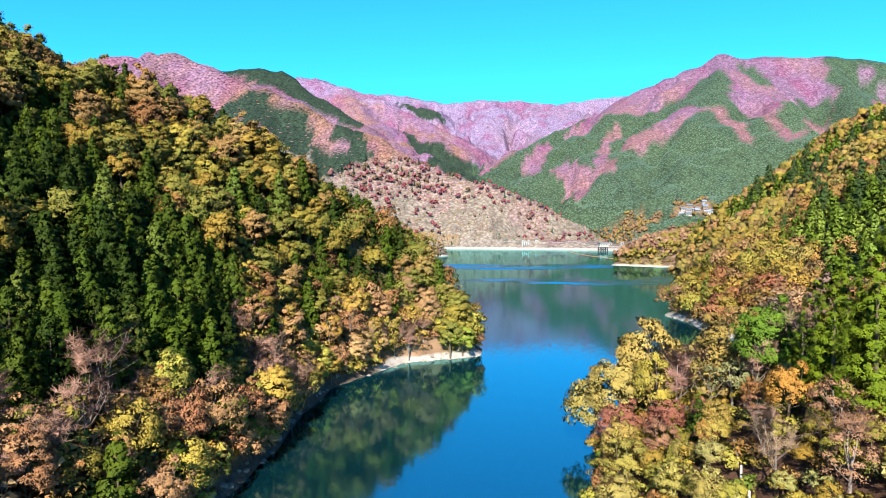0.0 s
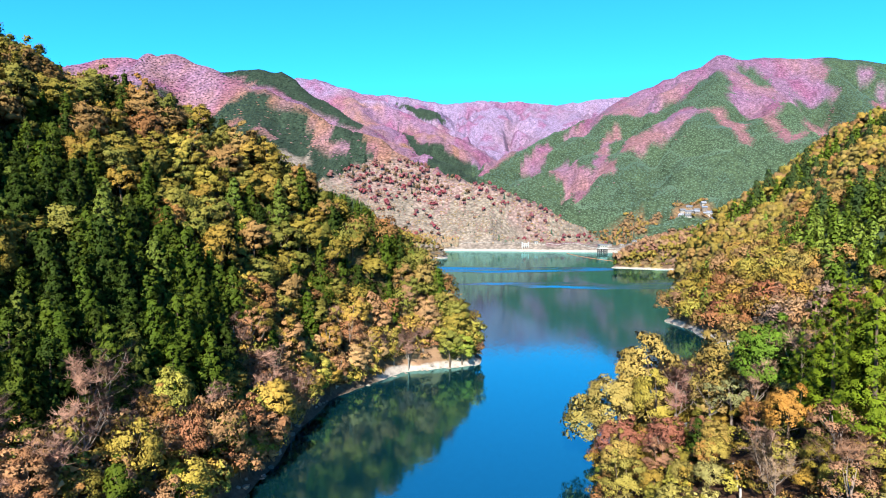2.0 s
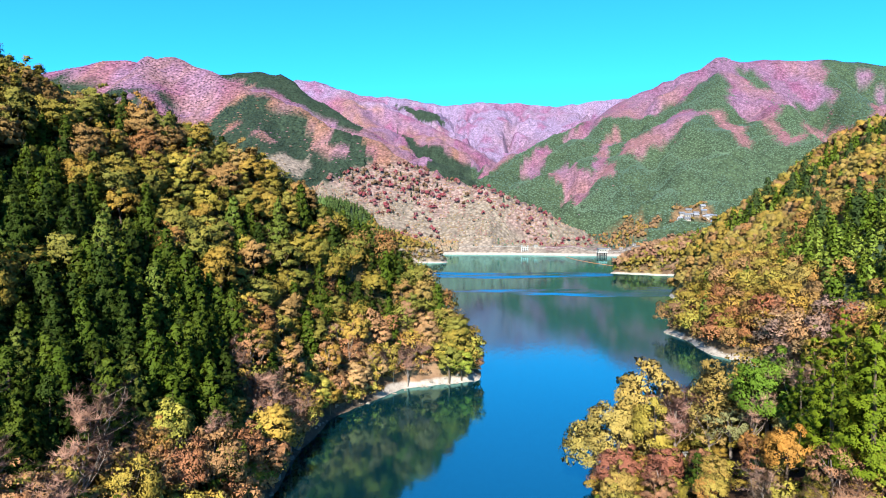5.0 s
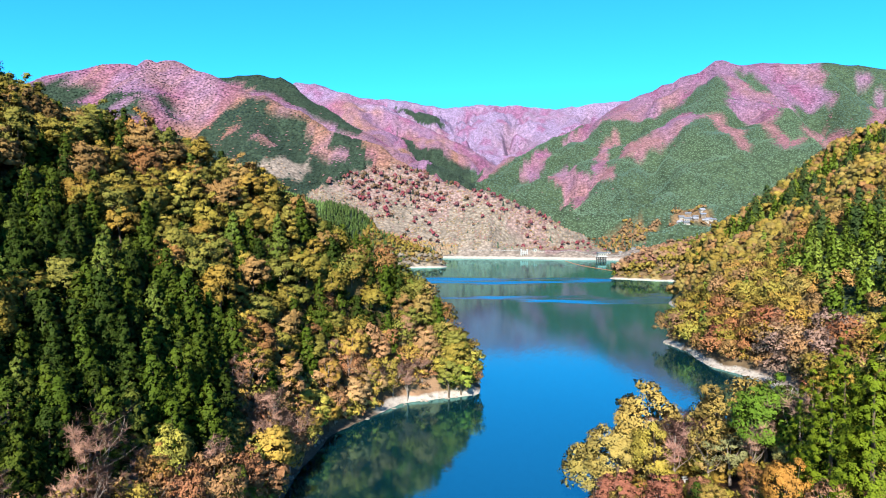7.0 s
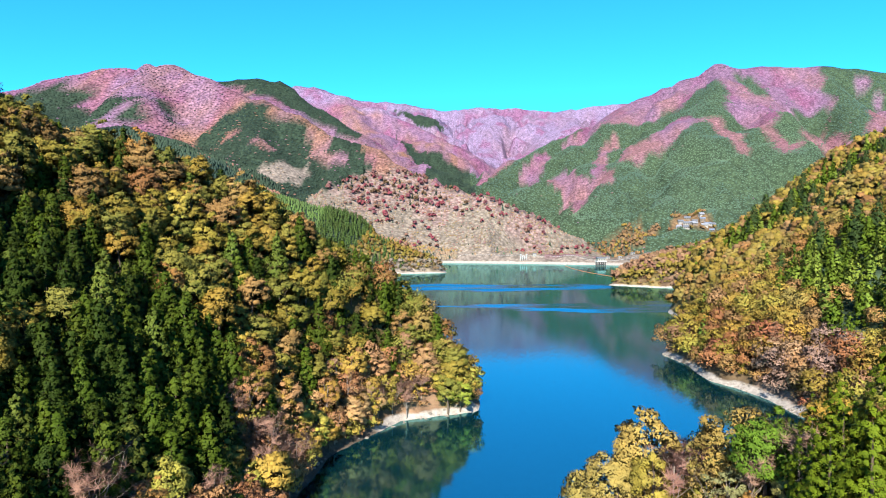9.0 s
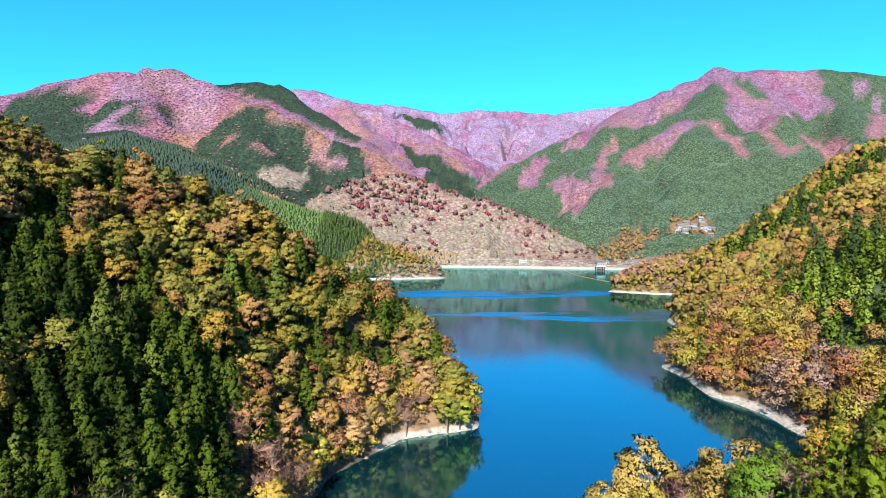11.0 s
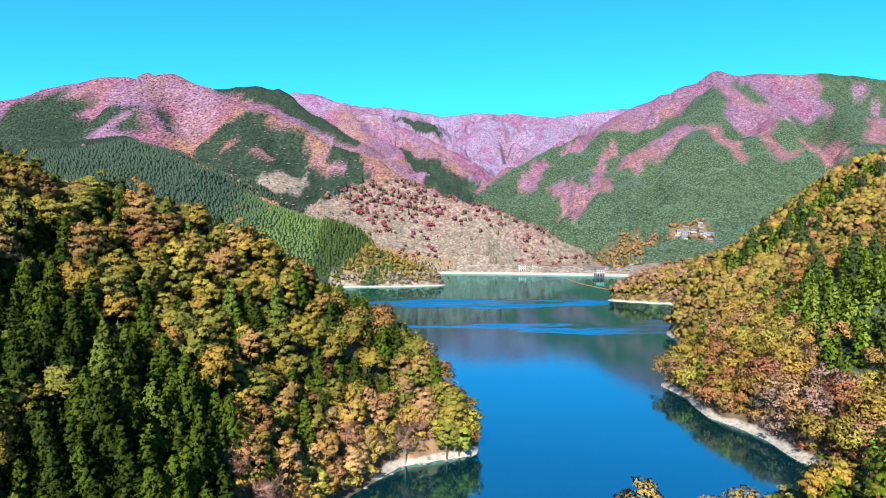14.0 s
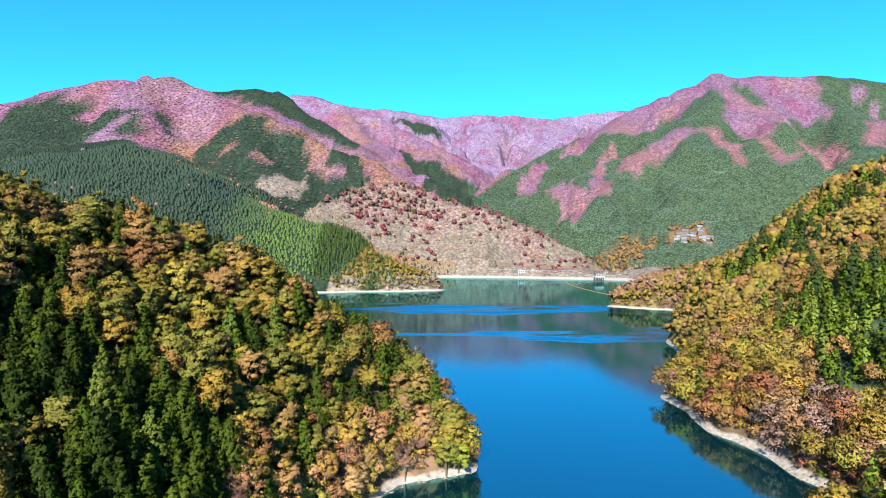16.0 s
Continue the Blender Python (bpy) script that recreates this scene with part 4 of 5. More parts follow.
def plant(x, y, scale=1.0, leafy="broadleaf"):
    """Single trees, the nearest first; what is past 280 of a kind goes into the joined wood."""
    order = np.argsort(np.hypot(x, y))
    x, y = x[order], y[order]
    z = ground_z(x, y)
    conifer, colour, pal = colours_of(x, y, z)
    for i in range(len(x)):
        r, g, b = colour[i]
        kind = leafy
        if conifer[i]:
            name, kind = "conifer_tree", "conifer"
        elif pal[i] == 3 and rng.random() < (0.62 if y[i] < 115 else 0.4):
            name, kind = "bare_tree", "bare"
            colour[i] = np.array((0.27, 0.155, 0.115)) * rng.uniform(0.8, 1.2)
        elif g > 0.9 * r:
            name = "lime_tree"
        elif g < 0.55 * r:
            name, kind = "russet_tree", "thin" if leafy != "finest" and rng.random() < 0.5 else leafy
        else:
            name = "autumn_tree"
        COUNT[name] = COUNT.get(name, 0) + 1
        if kind == "broadleaf":
            away = math.hypot(x[i], y[i])
            kind = "finest" if away < 96 else "fine" if away < 122 else "broadleaf"
        if COUNT[name] > 280:
            REST_X.append(x[i])
            REST_Y.append(y[i])
            continue
        set_tree(name, kind, x[i], y[i], z[i], colour[i], scale * rng.uniform(0.72, 1.15) * (0.82 if kind == "conifer" and x[i] < -60 and z[i] > 45 else 1.0))


COUNT = {}
# the near bank: tall cedars above the path, old broadleaf trees towards the tip
CEDAR_GREEN, OLD_GOLD, STRAW, DUSTY, TWIG = (0.078, 0.108, 0.006), (0.20, 0.138, 0.038), (0.225, 0.16, 0.044), (0.19, 0.075, 0.05), (0.25, 0.155, 0.115)
BANK_TREES = (
    ("cedar_tree", "cedar", 51.6, 87.4, 38.8, CEDAR_GREEN), ("cedar_tree", "cedar", 49, 79, 41.5, CEDAR_GREEN), ("cedar_tree", "cedar", 49.5, 72, 43.5, CEDAR_GREEN), ("cedar_tree", "cedar", 57, 89, 41, CEDAR_GREEN),
    ("cedar_tree", "cedar", 57, 79, 47.5, CEDAR_GREEN), ("cedar_tree", "cedar", 63, 87, 49, CEDAR_GREEN), ("cedar_tree", "cedar", 60, 95, 41, CEDAR_GREEN),
    ("autumn_tree", "fine", 40, 122, 26.5, STRAW), ("autumn_tree", "finest", 33.5, 119, 21, (0.23, 0.175, 0.05)), ("lime_tree", "fine", 30, 123, 16, (0.21, 0.165, 0.045)), ("autumn_tree", "fine", 37, 125, 15.5, STRAW),
    ("lime_tree", "finest", 38, 113, 20, (0.23, 0.185, 0.035)), ("bare_tree", "bare", 41, 110.5, 24, (0.24, 0.13, 0.105)), ("bare_tree", "bare", 45, 116, 24.5, (0.25, 0.12, 0.125)), ("russet_tree", "thin", 43.5, 120, 22, (0.20, 0.12, 0.075)),
    ("autumn_tree", "fine", 52, 109, 33, OLD_GOLD), ("autumn_tree", "fine", 48.5, 112, 26.5, (0.21, 0.165, 0.045)), ("lime_tree", "finest", 51, 98.5, 32, (0.07, 0.122, 0.012)), ("lime_tree", "fine", 55, 103, 32, (0.085, 0.125, 0.016)),
    ("autumn_tree", "thin", 46.5, 101, 25.5, (0.15, 0.15, 0.065)), ("bare_tree", "bare", 48.5, 98, 26, TWIG), ("bare_tree", "bare", 53.5, 94, 31, TWIG), ("autumn_tree", "thin", 44.5, 104.5, 22.5, (0.21, 0.145, 0.05)),
    ("russet_tree", "finest", 31.5, 111, 14, DUSTY), ("russet_tree", "finest", 37, 103, 16.5, DUSTY), ("russet_tree", "finest", 40.5, 98, 18, (0.20, 0.095, 0.055)), ("russet_tree", "thin", 34.5, 99, 15.5, DUSTY), ("russet_tree", "finest", 33, 94, 15, (0.19, 0.10, 0.06)),
    ("autumn_tree", "finest", 39.5, 91, 19, (0.24, 0.17, 0.045)), ("lime_tree", "finest", 37, 85.5, 18.5, (0.25, 0.195, 0.045)), ("lime_tree", "finest", 33, 86, 15.5, (0.21, 0.17, 0.045)), ("autumn_tree", "finest", 28.5, 101, 12.5, STRAW),
    ("lime_tree", "finest", 27, 92, 13, (0.21, 0.175, 0.04)), ("lime_tree", "finest", 29.5, 80, 14.5, (0.20, 0.17, 0.045)), ("autumn_tree", "finest", 24, 85, 10.5, (0.22, 0.175, 0.05)), ("lime_tree", "finest", 31.5, 73.5, 16, (0.22, 0.175, 0.05)), ("autumn_tree", "thin", 26, 74, 12, (0.21, 0.14, 0.065)),
    ("bare_tree", "bare", 40, 78, 22, TWIG), ("bare_tree", "bare", 37.5, 70.5, 21.5, (0.25, 0.17, 0.11)), ("russet_tree", "thin", 42, 84, 22, (0.21, 0.095, 0.05)), ("autumn_tree", "finest", 44, 80, 26, (0.27, 0.135, 0.03)),
    ("bare_tree", "bare", 43, 67, 27, (0.23, 0.125, 0.075)), ("russet_tree", "thin", 40, 61.5, 24.5, (0.22, 0.12, 0.07)), ("russet_tree", "thin", 45, 72, 27, (0.22, 0.115, 0.065)), ("lime_tree", "finest", 43.5, 60, 23, (0.24, 0.195, 0.035)),
)
for name, kind, cx, cy, top, c in BANK_TREES:
    cz = float(ground_z(np.array([cx]), np.array([cy]))[0])
    set_tree(name, kind, cx, cy, cz, np.array(c) * rng.uniform(0.93, 1.07), (top - cz) / (25 if kind == "cedar" else 11))
set_tree("lime_tree", "broadleaf", 6.5, 209, 0.5, (0.15, 0.17, 0.025), 1.05)
for name, kind, cx, cy, s, c in (("lime_tree", "finest", -38, 111, 0.95, (0.17, 0.19, 0.022)), ("lime_tree", "finest", -35.5, 115, 0.7, (0.19, 0.195, 0.028)), ("autumn_tree", "broadleaf", -7, 212.5, 0.9, (0.19, 0.13, 0.04)),
                                 ("autumn_tree", "broadleaf", -3, 209, 0.8, (0.21, 0.15, 0.045)), ("russet_tree", "broadleaf", -11, 209, 0.85, (0.19, 0.105, 0.06)), ("autumn_tree", "broadleaf", 1, 214, 0.85, (0.20, 0.15, 0.04))):
    cz = float(ground_z(np.array([cx]), np.array([cy]))[0])
    set_tree(name, kind, cx, cy, cz, c, s)
# small trees and shrubs between them, the path left free
x, y = scatter(14, 112, 40, 152, 4.6)
keep = on_land(x, y, 0.3) & (np.hypot((x - 38.5 - (y - 78) * 0.30) * 1.0, np.maximum(np.abs(y - 84) - 14, 0)) > 2.2) & (x < 0.74 * y + 9)
tip = keep & (x < 66) & (y < 130)
plant(x[tip & (np.hypot(x - 55, y - 82) > 12)], y[tip & (np.hypot(x - 55, y - 82) > 12)], 0.42, "finest")
keep &= ~tip & (rng.random(len(x)) < 0.7)
low = keep & (x < 80) & (y > 112)
plant(x[low], y[low], 0.5)
plant(x[keep & ~low], y[keep & ~low], 1.1)
# dark pines scattered over the slope along the lake
for px, py in ((288, 413), (266, 415), (234, 390), (219, 382), (198, 302), (202, 293), (189, 288), (184, 307), (163, 303), (230, 418), (282, 532), (242, 413), (209, 424), (222, 434), (211, 377), (274, 410), (204, 346), (296, 428), (251, 440)):
    pz = float(ground_z(np.array([px]), np.array([py]))[0])
    set_tree("pine_tree", "conifer", px, py, pz, (0.03, 0.05, 0.014), rng.uniform(1.15, 1.5))
x, y = scatter(-135, 14, 60, 252, 5.0)
keep = on_land(x, y, 0.1) & (y < crest_y(x) + np.where(x > -45, 34, 16)) & (x > -16 - 0.71 * y)
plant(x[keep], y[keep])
# a closer row on the cape
x, y = scatter(-34, 12, 192, 224, 4.0)
keep = on_land(x, y, 1.0) & ((ground_z(x, y) > 1.8) | (y > 214))
REST_X += list(x[keep])
REST_Y += list(y[keep])


def wood(name, label, category, x, y, scale, templates, smooth=False, mat=LEAF_MANY):
    """Many trees as one object; templates: for broadleaf and for conifer, lists of (places, faces)."""
    z = ground_z(x, y)
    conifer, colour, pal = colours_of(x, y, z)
    if mat == LEAF_FAR:
        colour = np.where((conifer | (pal == 2) | (pal == 4) | (pal == 6) | (pal == 1) | (pal == 9))[:, None], colour, 0.5 * colour + 0.285 * FLOORS[pal])
    vs, fs, cs, ss, base = [], [], [], [], 0
    which = rng.integers(0, 1000, len(x))
    for kind in (0, 1):
        for k, (tv, tf, *ts) in enumerate(templates[kind]):
            m = (conifer == bool(kind)) & (which % len(templates[kind]) == k)
            n = int(m.sum())
            if not n:
                continue
            s = scale * rng.uniform(0.75, 1.2, (n, 1, 1)) * np.where(pal[m] == 1, 0.8, 1.0)[:, None, None]
            a = rng.uniform(0, 6.28, n)
            ca, sa = np.cos(a)[:, None], np.sin(a)[:, None]
            v = np.stack([tv[None, :, 0] * ca - tv[None, :, 1] * sa, tv[None, :, 0] * sa + tv[None, :, 1] * ca, np.repeat(tv[None, :, 2], n, 0)], -1) * s
            v = v + np.stack([x[m], y[m], z[m]], -1)[:, None, :]
            vs.append(v.reshape(-1, 3))
            fs.append((tf[None] + base + (np.arange(n) * len(tv))[:, None, None]).reshape(-1, tf.shape[1]))
            cs.append(np.repeat(colour[m], len(tv), 0))
            if ts:
                q = ts[0]
                ss.append(np.stack([q[None, :, 0] * ca - q[None, :, 1] * sa, q[None, :, 0] * sa + q[None, :, 1] * ca, np.repeat(q[None, :, 2], n, 0)], -1).reshape(-1, 3))
            base += n * len(tv)
    ob = new(name, quick_mesh(name, np.concatenate(vs), np.concatenate(fs), mat, smooth, np.concatenate(ss) if ss else None, tint=np.concatenate(cs)))
    return tagged(ob, label, category, kind="stuff")


def many(kind, number, clumps, per, size, fill=1.0, hearts=None):
    out = []
    for k in range(number):
        r = np.random.default_rng(300 + k + 50 * kind)
        if kind:
            out.append(conifer_crown(r, 12, 5.4, clumps, per, size))
        else:
            out.append(broadleaf_crown(r, 10, 8.8, clumps, per, size, fill, hearts)[0])
    return out


def dome(r, height, width, conifer, sides=6):
    """A crown for far woods: a ragged cone, or a rounded heap of two rings and a top."""
    rings = ((1.0, 0.0), (0.55, 0.5)) if conifer else ((0.92, -0.1), (0.78, 0.62))
    v = [(math.cos(k * 6.2832 / sides) * q * width / 2 * r.uniform(0.8, 1.2), math.sin(k * 6.2832 / sides) * q * width / 2 * r.uniform(0.8, 1.2), h * height * r.uniform(0.85, 1.15))
         for q, h in rings for k in range(sides)] + [(r.normal() * 0.05 * width, r.normal() * 0.05 * width, height)]
    f = []
    for k in range(sides):
        a, b, c, d = k, (k + 1) % sides, sides + k, sides + (k + 1) % sides
        f += [(a, b, d), (a, d, c), (c, d, 2 * sides)]
    return np.array(v), np.array(f)


MID = (many(0, 8, 44, 13, 0.24, 1.4), many(1, 5, 70, 11, 0.27))
LESS = (many(0, 6, 18, 10, 0.4, 1.3, (0.55, 0.88)), many(1, 5, 34, 7, 0.5))
FLAT = ([dome(np.random.default_rng(k), 1.45, 5.8, False) for k in range(6)], [dome(np.random.default_rng(20 + k), 2.6, 4.8, True) for k in range(5)])
FAR = ([dome(np.random.default_rng(k), 4.4, 6.6, False) for k in range(6)], [dome(np.random.default_rng(20 + k), 6.0, 4.8, True) for k in range(5)])


def faces_lake(x, y):
    """Slopes that do not turn away from the lake."""
    d = np.hypot(x, y - 300) + 1e-6
    return ground_z(x + 20 * x / d, y + 20 * (y - 300) / d) > ground_z(x, y) - 3.0


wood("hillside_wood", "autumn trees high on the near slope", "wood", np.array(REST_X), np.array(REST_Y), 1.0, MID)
# undergrowth on the near slopes
r = np.random.default_rng(5)
BUSH = [broadleaf_crown(r, 3.6, 4.2, 12, 12, 0.19)[0] for k in range(5)]
x, y = scatter(-130, 112, 50, 248, 3.6)
keep = on_land(x, y, -0.3) & ((ellipses(x, y, [(-6, 203, 26, 11, 25)]) < 0.5) | (ground_z(x, y) > 2.2)) & np.where(x < 12, (y < crest_y(x) + np.where(x > -45, 30, 6)) & (x > -16 - 0.71 * y), (x < 0.74 * y + 9) & (y < 160))
wood("undergrowth", "brown and tan undergrowth between the trees", "undergrowth", x[keep & (x < 12)], y[keep & (x < 12)], 1.0, (BUSH, BUSH))
THICK = [broadleaf_crown(r, 4.6, 4.8, 12, 14, 0.19)[0] for k in range(5)]
tx, ty = scatter(-100, 12, 60, 216, 2.5)
low = on_land(tx, ty, 0.0) & (ty < crest_y(tx)) & (tx > -16 - 0.71 * ty) & (ground_z(tx, ty) < 34 - 0.12 * (ty - 120)) & ((ellipses(tx, ty, [(-6, 203, 26, 11, 25)]) < 0.5) | (ground_z(tx, ty) > 2.2))
wood("thicket", "dense brown and russet thicket low on the lakeside slope", "thicket", tx[low], ty[low], 1.25, (THICK, THICK))
LOW = [broadleaf_crown(r, 3.0, 4.0, 14, 20, 0.13)[0] for k in range(5)]
wood("bank_undergrowth", "brown and russet undergrowth on the near bank", "undergrowth", x[keep & (x >= 12) & (x < 80)], y[keep & (x >= 12) & (x < 80)], 1.0, (LOW, LOW))
x, y = scatter(98, 136, 180, 330, 3.0)
keep = on_land(x, y, 2.2)
wood("shore_bushes", "tan and russet bushes above the pale shore", "bushes", x[keep], y[keep], 1.05, (BUSH, BUSH))
x, y = scatter(90, 420, 150, 335, 6.6)
keep = on_land(x, y, 0.6) & (x < 0.72 * y + 12)
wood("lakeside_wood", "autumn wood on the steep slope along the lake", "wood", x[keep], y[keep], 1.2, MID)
x, y = scatter(100, 520, 335, 720, 5.4)
keep = on_land(x, y, 1.5) & (x < 0.72 * y + 12)
wood("far_lakeside_wood", "autumn wood on the farther slope along the lake", "wood", x[keep], y[keep], 1.0, LESS)
x, y = scatter(-760, 30, 790, 1180, 5.2)
keep = on_land(x, y, 4.0) & (x > -0.78 * y) & (ground_z(x, y) > 6) & faces_lake(x, y)
close = keep & (x > -170) & (y < 1010)
sx, sy = scatter(-175, 16, 860, 1010, 4.8)
dense = on_land(sx, sy, 3.0) & (ground_z(sx, sy) > 3)
wood("spit_wood", "orange and green wood above the low spit", "wood", sx[dense], sy[dense], 0.75, LESS)
keep &= ~close
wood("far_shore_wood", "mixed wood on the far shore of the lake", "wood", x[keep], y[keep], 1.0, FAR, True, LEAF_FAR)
x, y = scatter(-1300, 1300, 1150, 1700, 6.6)
pc, pal = cover_of(x, y, x * 0)
keep = on_land(x, y, 26.0) & (np.abs(x) < 0.76 * y) & (rng.random(len(x)) < np.where(pal == 1, 0.10, np.where(pal == 7, 0.15, np.where(pal == 9, 0.5, 1.0)))) & ~inside(x, y, HAMLET) & faces_lake(x, y)
close = keep & (pal == 5) & (x > 300)
wood("foothill_wood", "orange and green wood round the hamlet", "wood", x[close], y[close], 0.8, LESS)
keep &= ~close
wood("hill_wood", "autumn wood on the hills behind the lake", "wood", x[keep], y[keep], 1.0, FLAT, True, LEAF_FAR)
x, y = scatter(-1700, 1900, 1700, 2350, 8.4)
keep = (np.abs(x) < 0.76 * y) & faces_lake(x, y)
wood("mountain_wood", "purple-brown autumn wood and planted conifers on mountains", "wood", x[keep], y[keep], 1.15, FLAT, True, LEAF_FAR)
# bushes on the low spit of the far shore, many leafless and pale
x, y = scatter(-165, 10, 862, 935, 4.2)
keep = (ground_z(x, y) > 2.2) & (ground_z(x, y) < 16)
wood("spit_bushes", "pale leafless and ochre bushes on the low spit", "bushes", x[keep], y[keep], 1.45, (BUSH, BUSH))
x, y = scatter(178, 275, 635, 725, 3.4)
keep = (ground_z(x, y) > 1.9) & (shore_distance(x, y) < 30)
wood("point_bushes", "ochre bushes above the pale shore of the point", "bushes", x[keep], y[keep], 1.0, (BUSH, BUSH))

# scattered dark and crimson bushes on the open slope by the dam
x, y = scatter(-270, 310, 1100, 1420, 12.0)
keep = inside(x, y, SCRUB) & on_land(x, y, 24) & (rng.random(len(x)) < 0.10 + 0.6 * fbm(x, y, 55, 160) + np.clip((y - 1230) / 260, -0.1, 0.5))
PALETTES[1] = PALETTES[9] = [(3.5, (0.33, 0.045, 0.09)), (2, DARK), (2.5, (0.22, 0.07, 0.11)), (2, (0.27, 0.185, 0.12)), (2.5, ROSE)]
wood("slope_bushes", "crimson, dark green and brown bushes on the open slope", "bushes", x[keep], y[keep], 1.1, LESS)
x, y = scatter(-270, 310, 1100, 1420, 6.5)
keep = inside(x, y, SCRUB) & on_land(x, y, 20) & (rng.random(len(x)) < 0.55 + 0.8 * fbm(x, y, 40, 170))
PALETTES[1] = PALETTES[9] = [(3, (0.27, 0.185, 0.12)), (0.8, (0.09, 0.11, 0.06)), (4, (0.25, 0.15, 0.135)), (3, (0.20, 0.175, 0.10)), (4, DRY), (2, PURPLE)]
wood("slope_scrub", "low brown and olive scrub on the open slope", "scrub", x[keep], y[keep], 0.75, FAR, True, LEAF_FAR)


# ---- works at the far shore ----
def upright(x, y, turn=0.0):
    z = float(ground_z(np.array([float(x)]), np.array([float(y)]))[0])
    return Matrix.LocRotScale((x, y, z), Euler((0, 0, radians(turn))), None)


def post(bm, x, y, z0, z1, half):
    box(bm, x - half, y - half, z0, x + half, y + half, z1)


def intake_tower(m):
    """A gate house on tall concrete legs that stands in the water."""
    root = new("intake_tower")
    for sx in (-6, 0, 6):
        for sy in (-4, 4):
            bm = bmesh.new()
            post(bm, sx, sy, -8, 8.4, 0.75)
            part("leg", bm, DARK_CONCRETE, root, "dark water-stained concrete leg")
    for z in (3.5,):
        for sy in (-4, 4):
            bm = bmesh.new()
            box(bm, -6, sy - 0.35, z, 6, sy + 0.35, z + 0.8)
            part("cross_beam", bm, DARK_CONCRETE, root)
    bm = bmesh.new()
    box(bm, -7.6, -5.6, 8.4, 7.6, 5.6, 9.4)
    part("deck", bm, CONCRETE, root, "pale concrete deck")
    house = bmesh.new()
    box(house, -6.4, -4.4, 9.4, 6.4, 4.4, 14.2)
    house = part("gate_house", house, PLASTER, root, "white plastered gate house")
    for sx in (-4, 0, 4):
        bm = bmesh.new()
        box(bm, sx - 0.9, -4.5, 10.8, sx + 0.9, -4.38, 12.6)
        part("window", bm, DARK_STEEL, house)
    bm = bmesh.new()
    v = box(bm, -7.2, -5.2, 14.2, 7.2, 5.2, 15.6)
    for q in v:
        if q.co.z > 15:
            q.co.y *= 0.2
    part("roof", bm, ROOF_GREY, root, "low grey hipped roof")
    for sy in (-5.5, 5.5):
        bm = bmesh.new()
        box(bm, -7.5, sy - 0.05, 10.3, 7.5, sy + 0.05, 10.4)
        for k in range(8):
            post(bm, -7.4 + k * 2.11, sy, 9.4, 10.35, 0.05)
        part("railing", bm, STEEL_WHITE, root)
    root.matrix_world = m
    return tagged(root, "white intake tower on dark concrete legs in the lake", "intake tower")


def gate_frame(m):
    """A white steel hoist frame on the far bank."""
    root = new("hoist_frame")
    for sx in (-5.5, -1.8, 1.8, 5.5):
        for sy in (-2, 2):
            bm = bmesh.new()
            post(bm, sx, sy, -3, 9.0 if abs(sx) > 3 else 6.2, 0.4)
            part("post", bm, STEEL_WHITE, root)
    for z in (2.6, 6.2):
        for sy in (-2, 2):
            bm = bmesh.new()
            box(bm, -5.9, sy - 0.3, z, 5.9, sy + 0.3, z + 0.6)
            part("beam", bm, STEEL_WHITE, root)
    for sx in (-5.5, 5.5):
        bm = bmesh.new()
        box(bm, sx - 1.4, -2.4, 9.0, sx + 1.4, 2.4, 9.5)
        part("platform", bm, STEEL_WHITE, root)
    root.matrix_world = m
    return tagged(root, "white painted steel hoist frame on the far bank", "hoist frame")


def hut(m, w, d, h, roof):
    root = new("hut")
    bm = bmesh.new()
    box(bm, -w / 2, -d / 2, -1.5, w / 2, d / 2, h)
    part("wall", bm, PLASTER, root)
    bm = bmesh.new()
    for q in box(bm, -w / 2 - 0.5, -d / 2 - 0.5, h, w / 2 + 0.5, d / 2 + 0.5, h + w * 0.18):
        if q.co.z > h + 0.1:
            q.co.y *= 0.15
    part("roof", bm, roof, root)
    bm = bmesh.new()
    box(bm, -0.6, -d / 2 - 0.06, -0.2, 0.6, -d / 2 + 0.02, 2.0)
    part("door", bm, DARK_STEEL, root)
    root.matrix_world = m
    return tagged(root, "small white hut by the lakeside road", "hut")


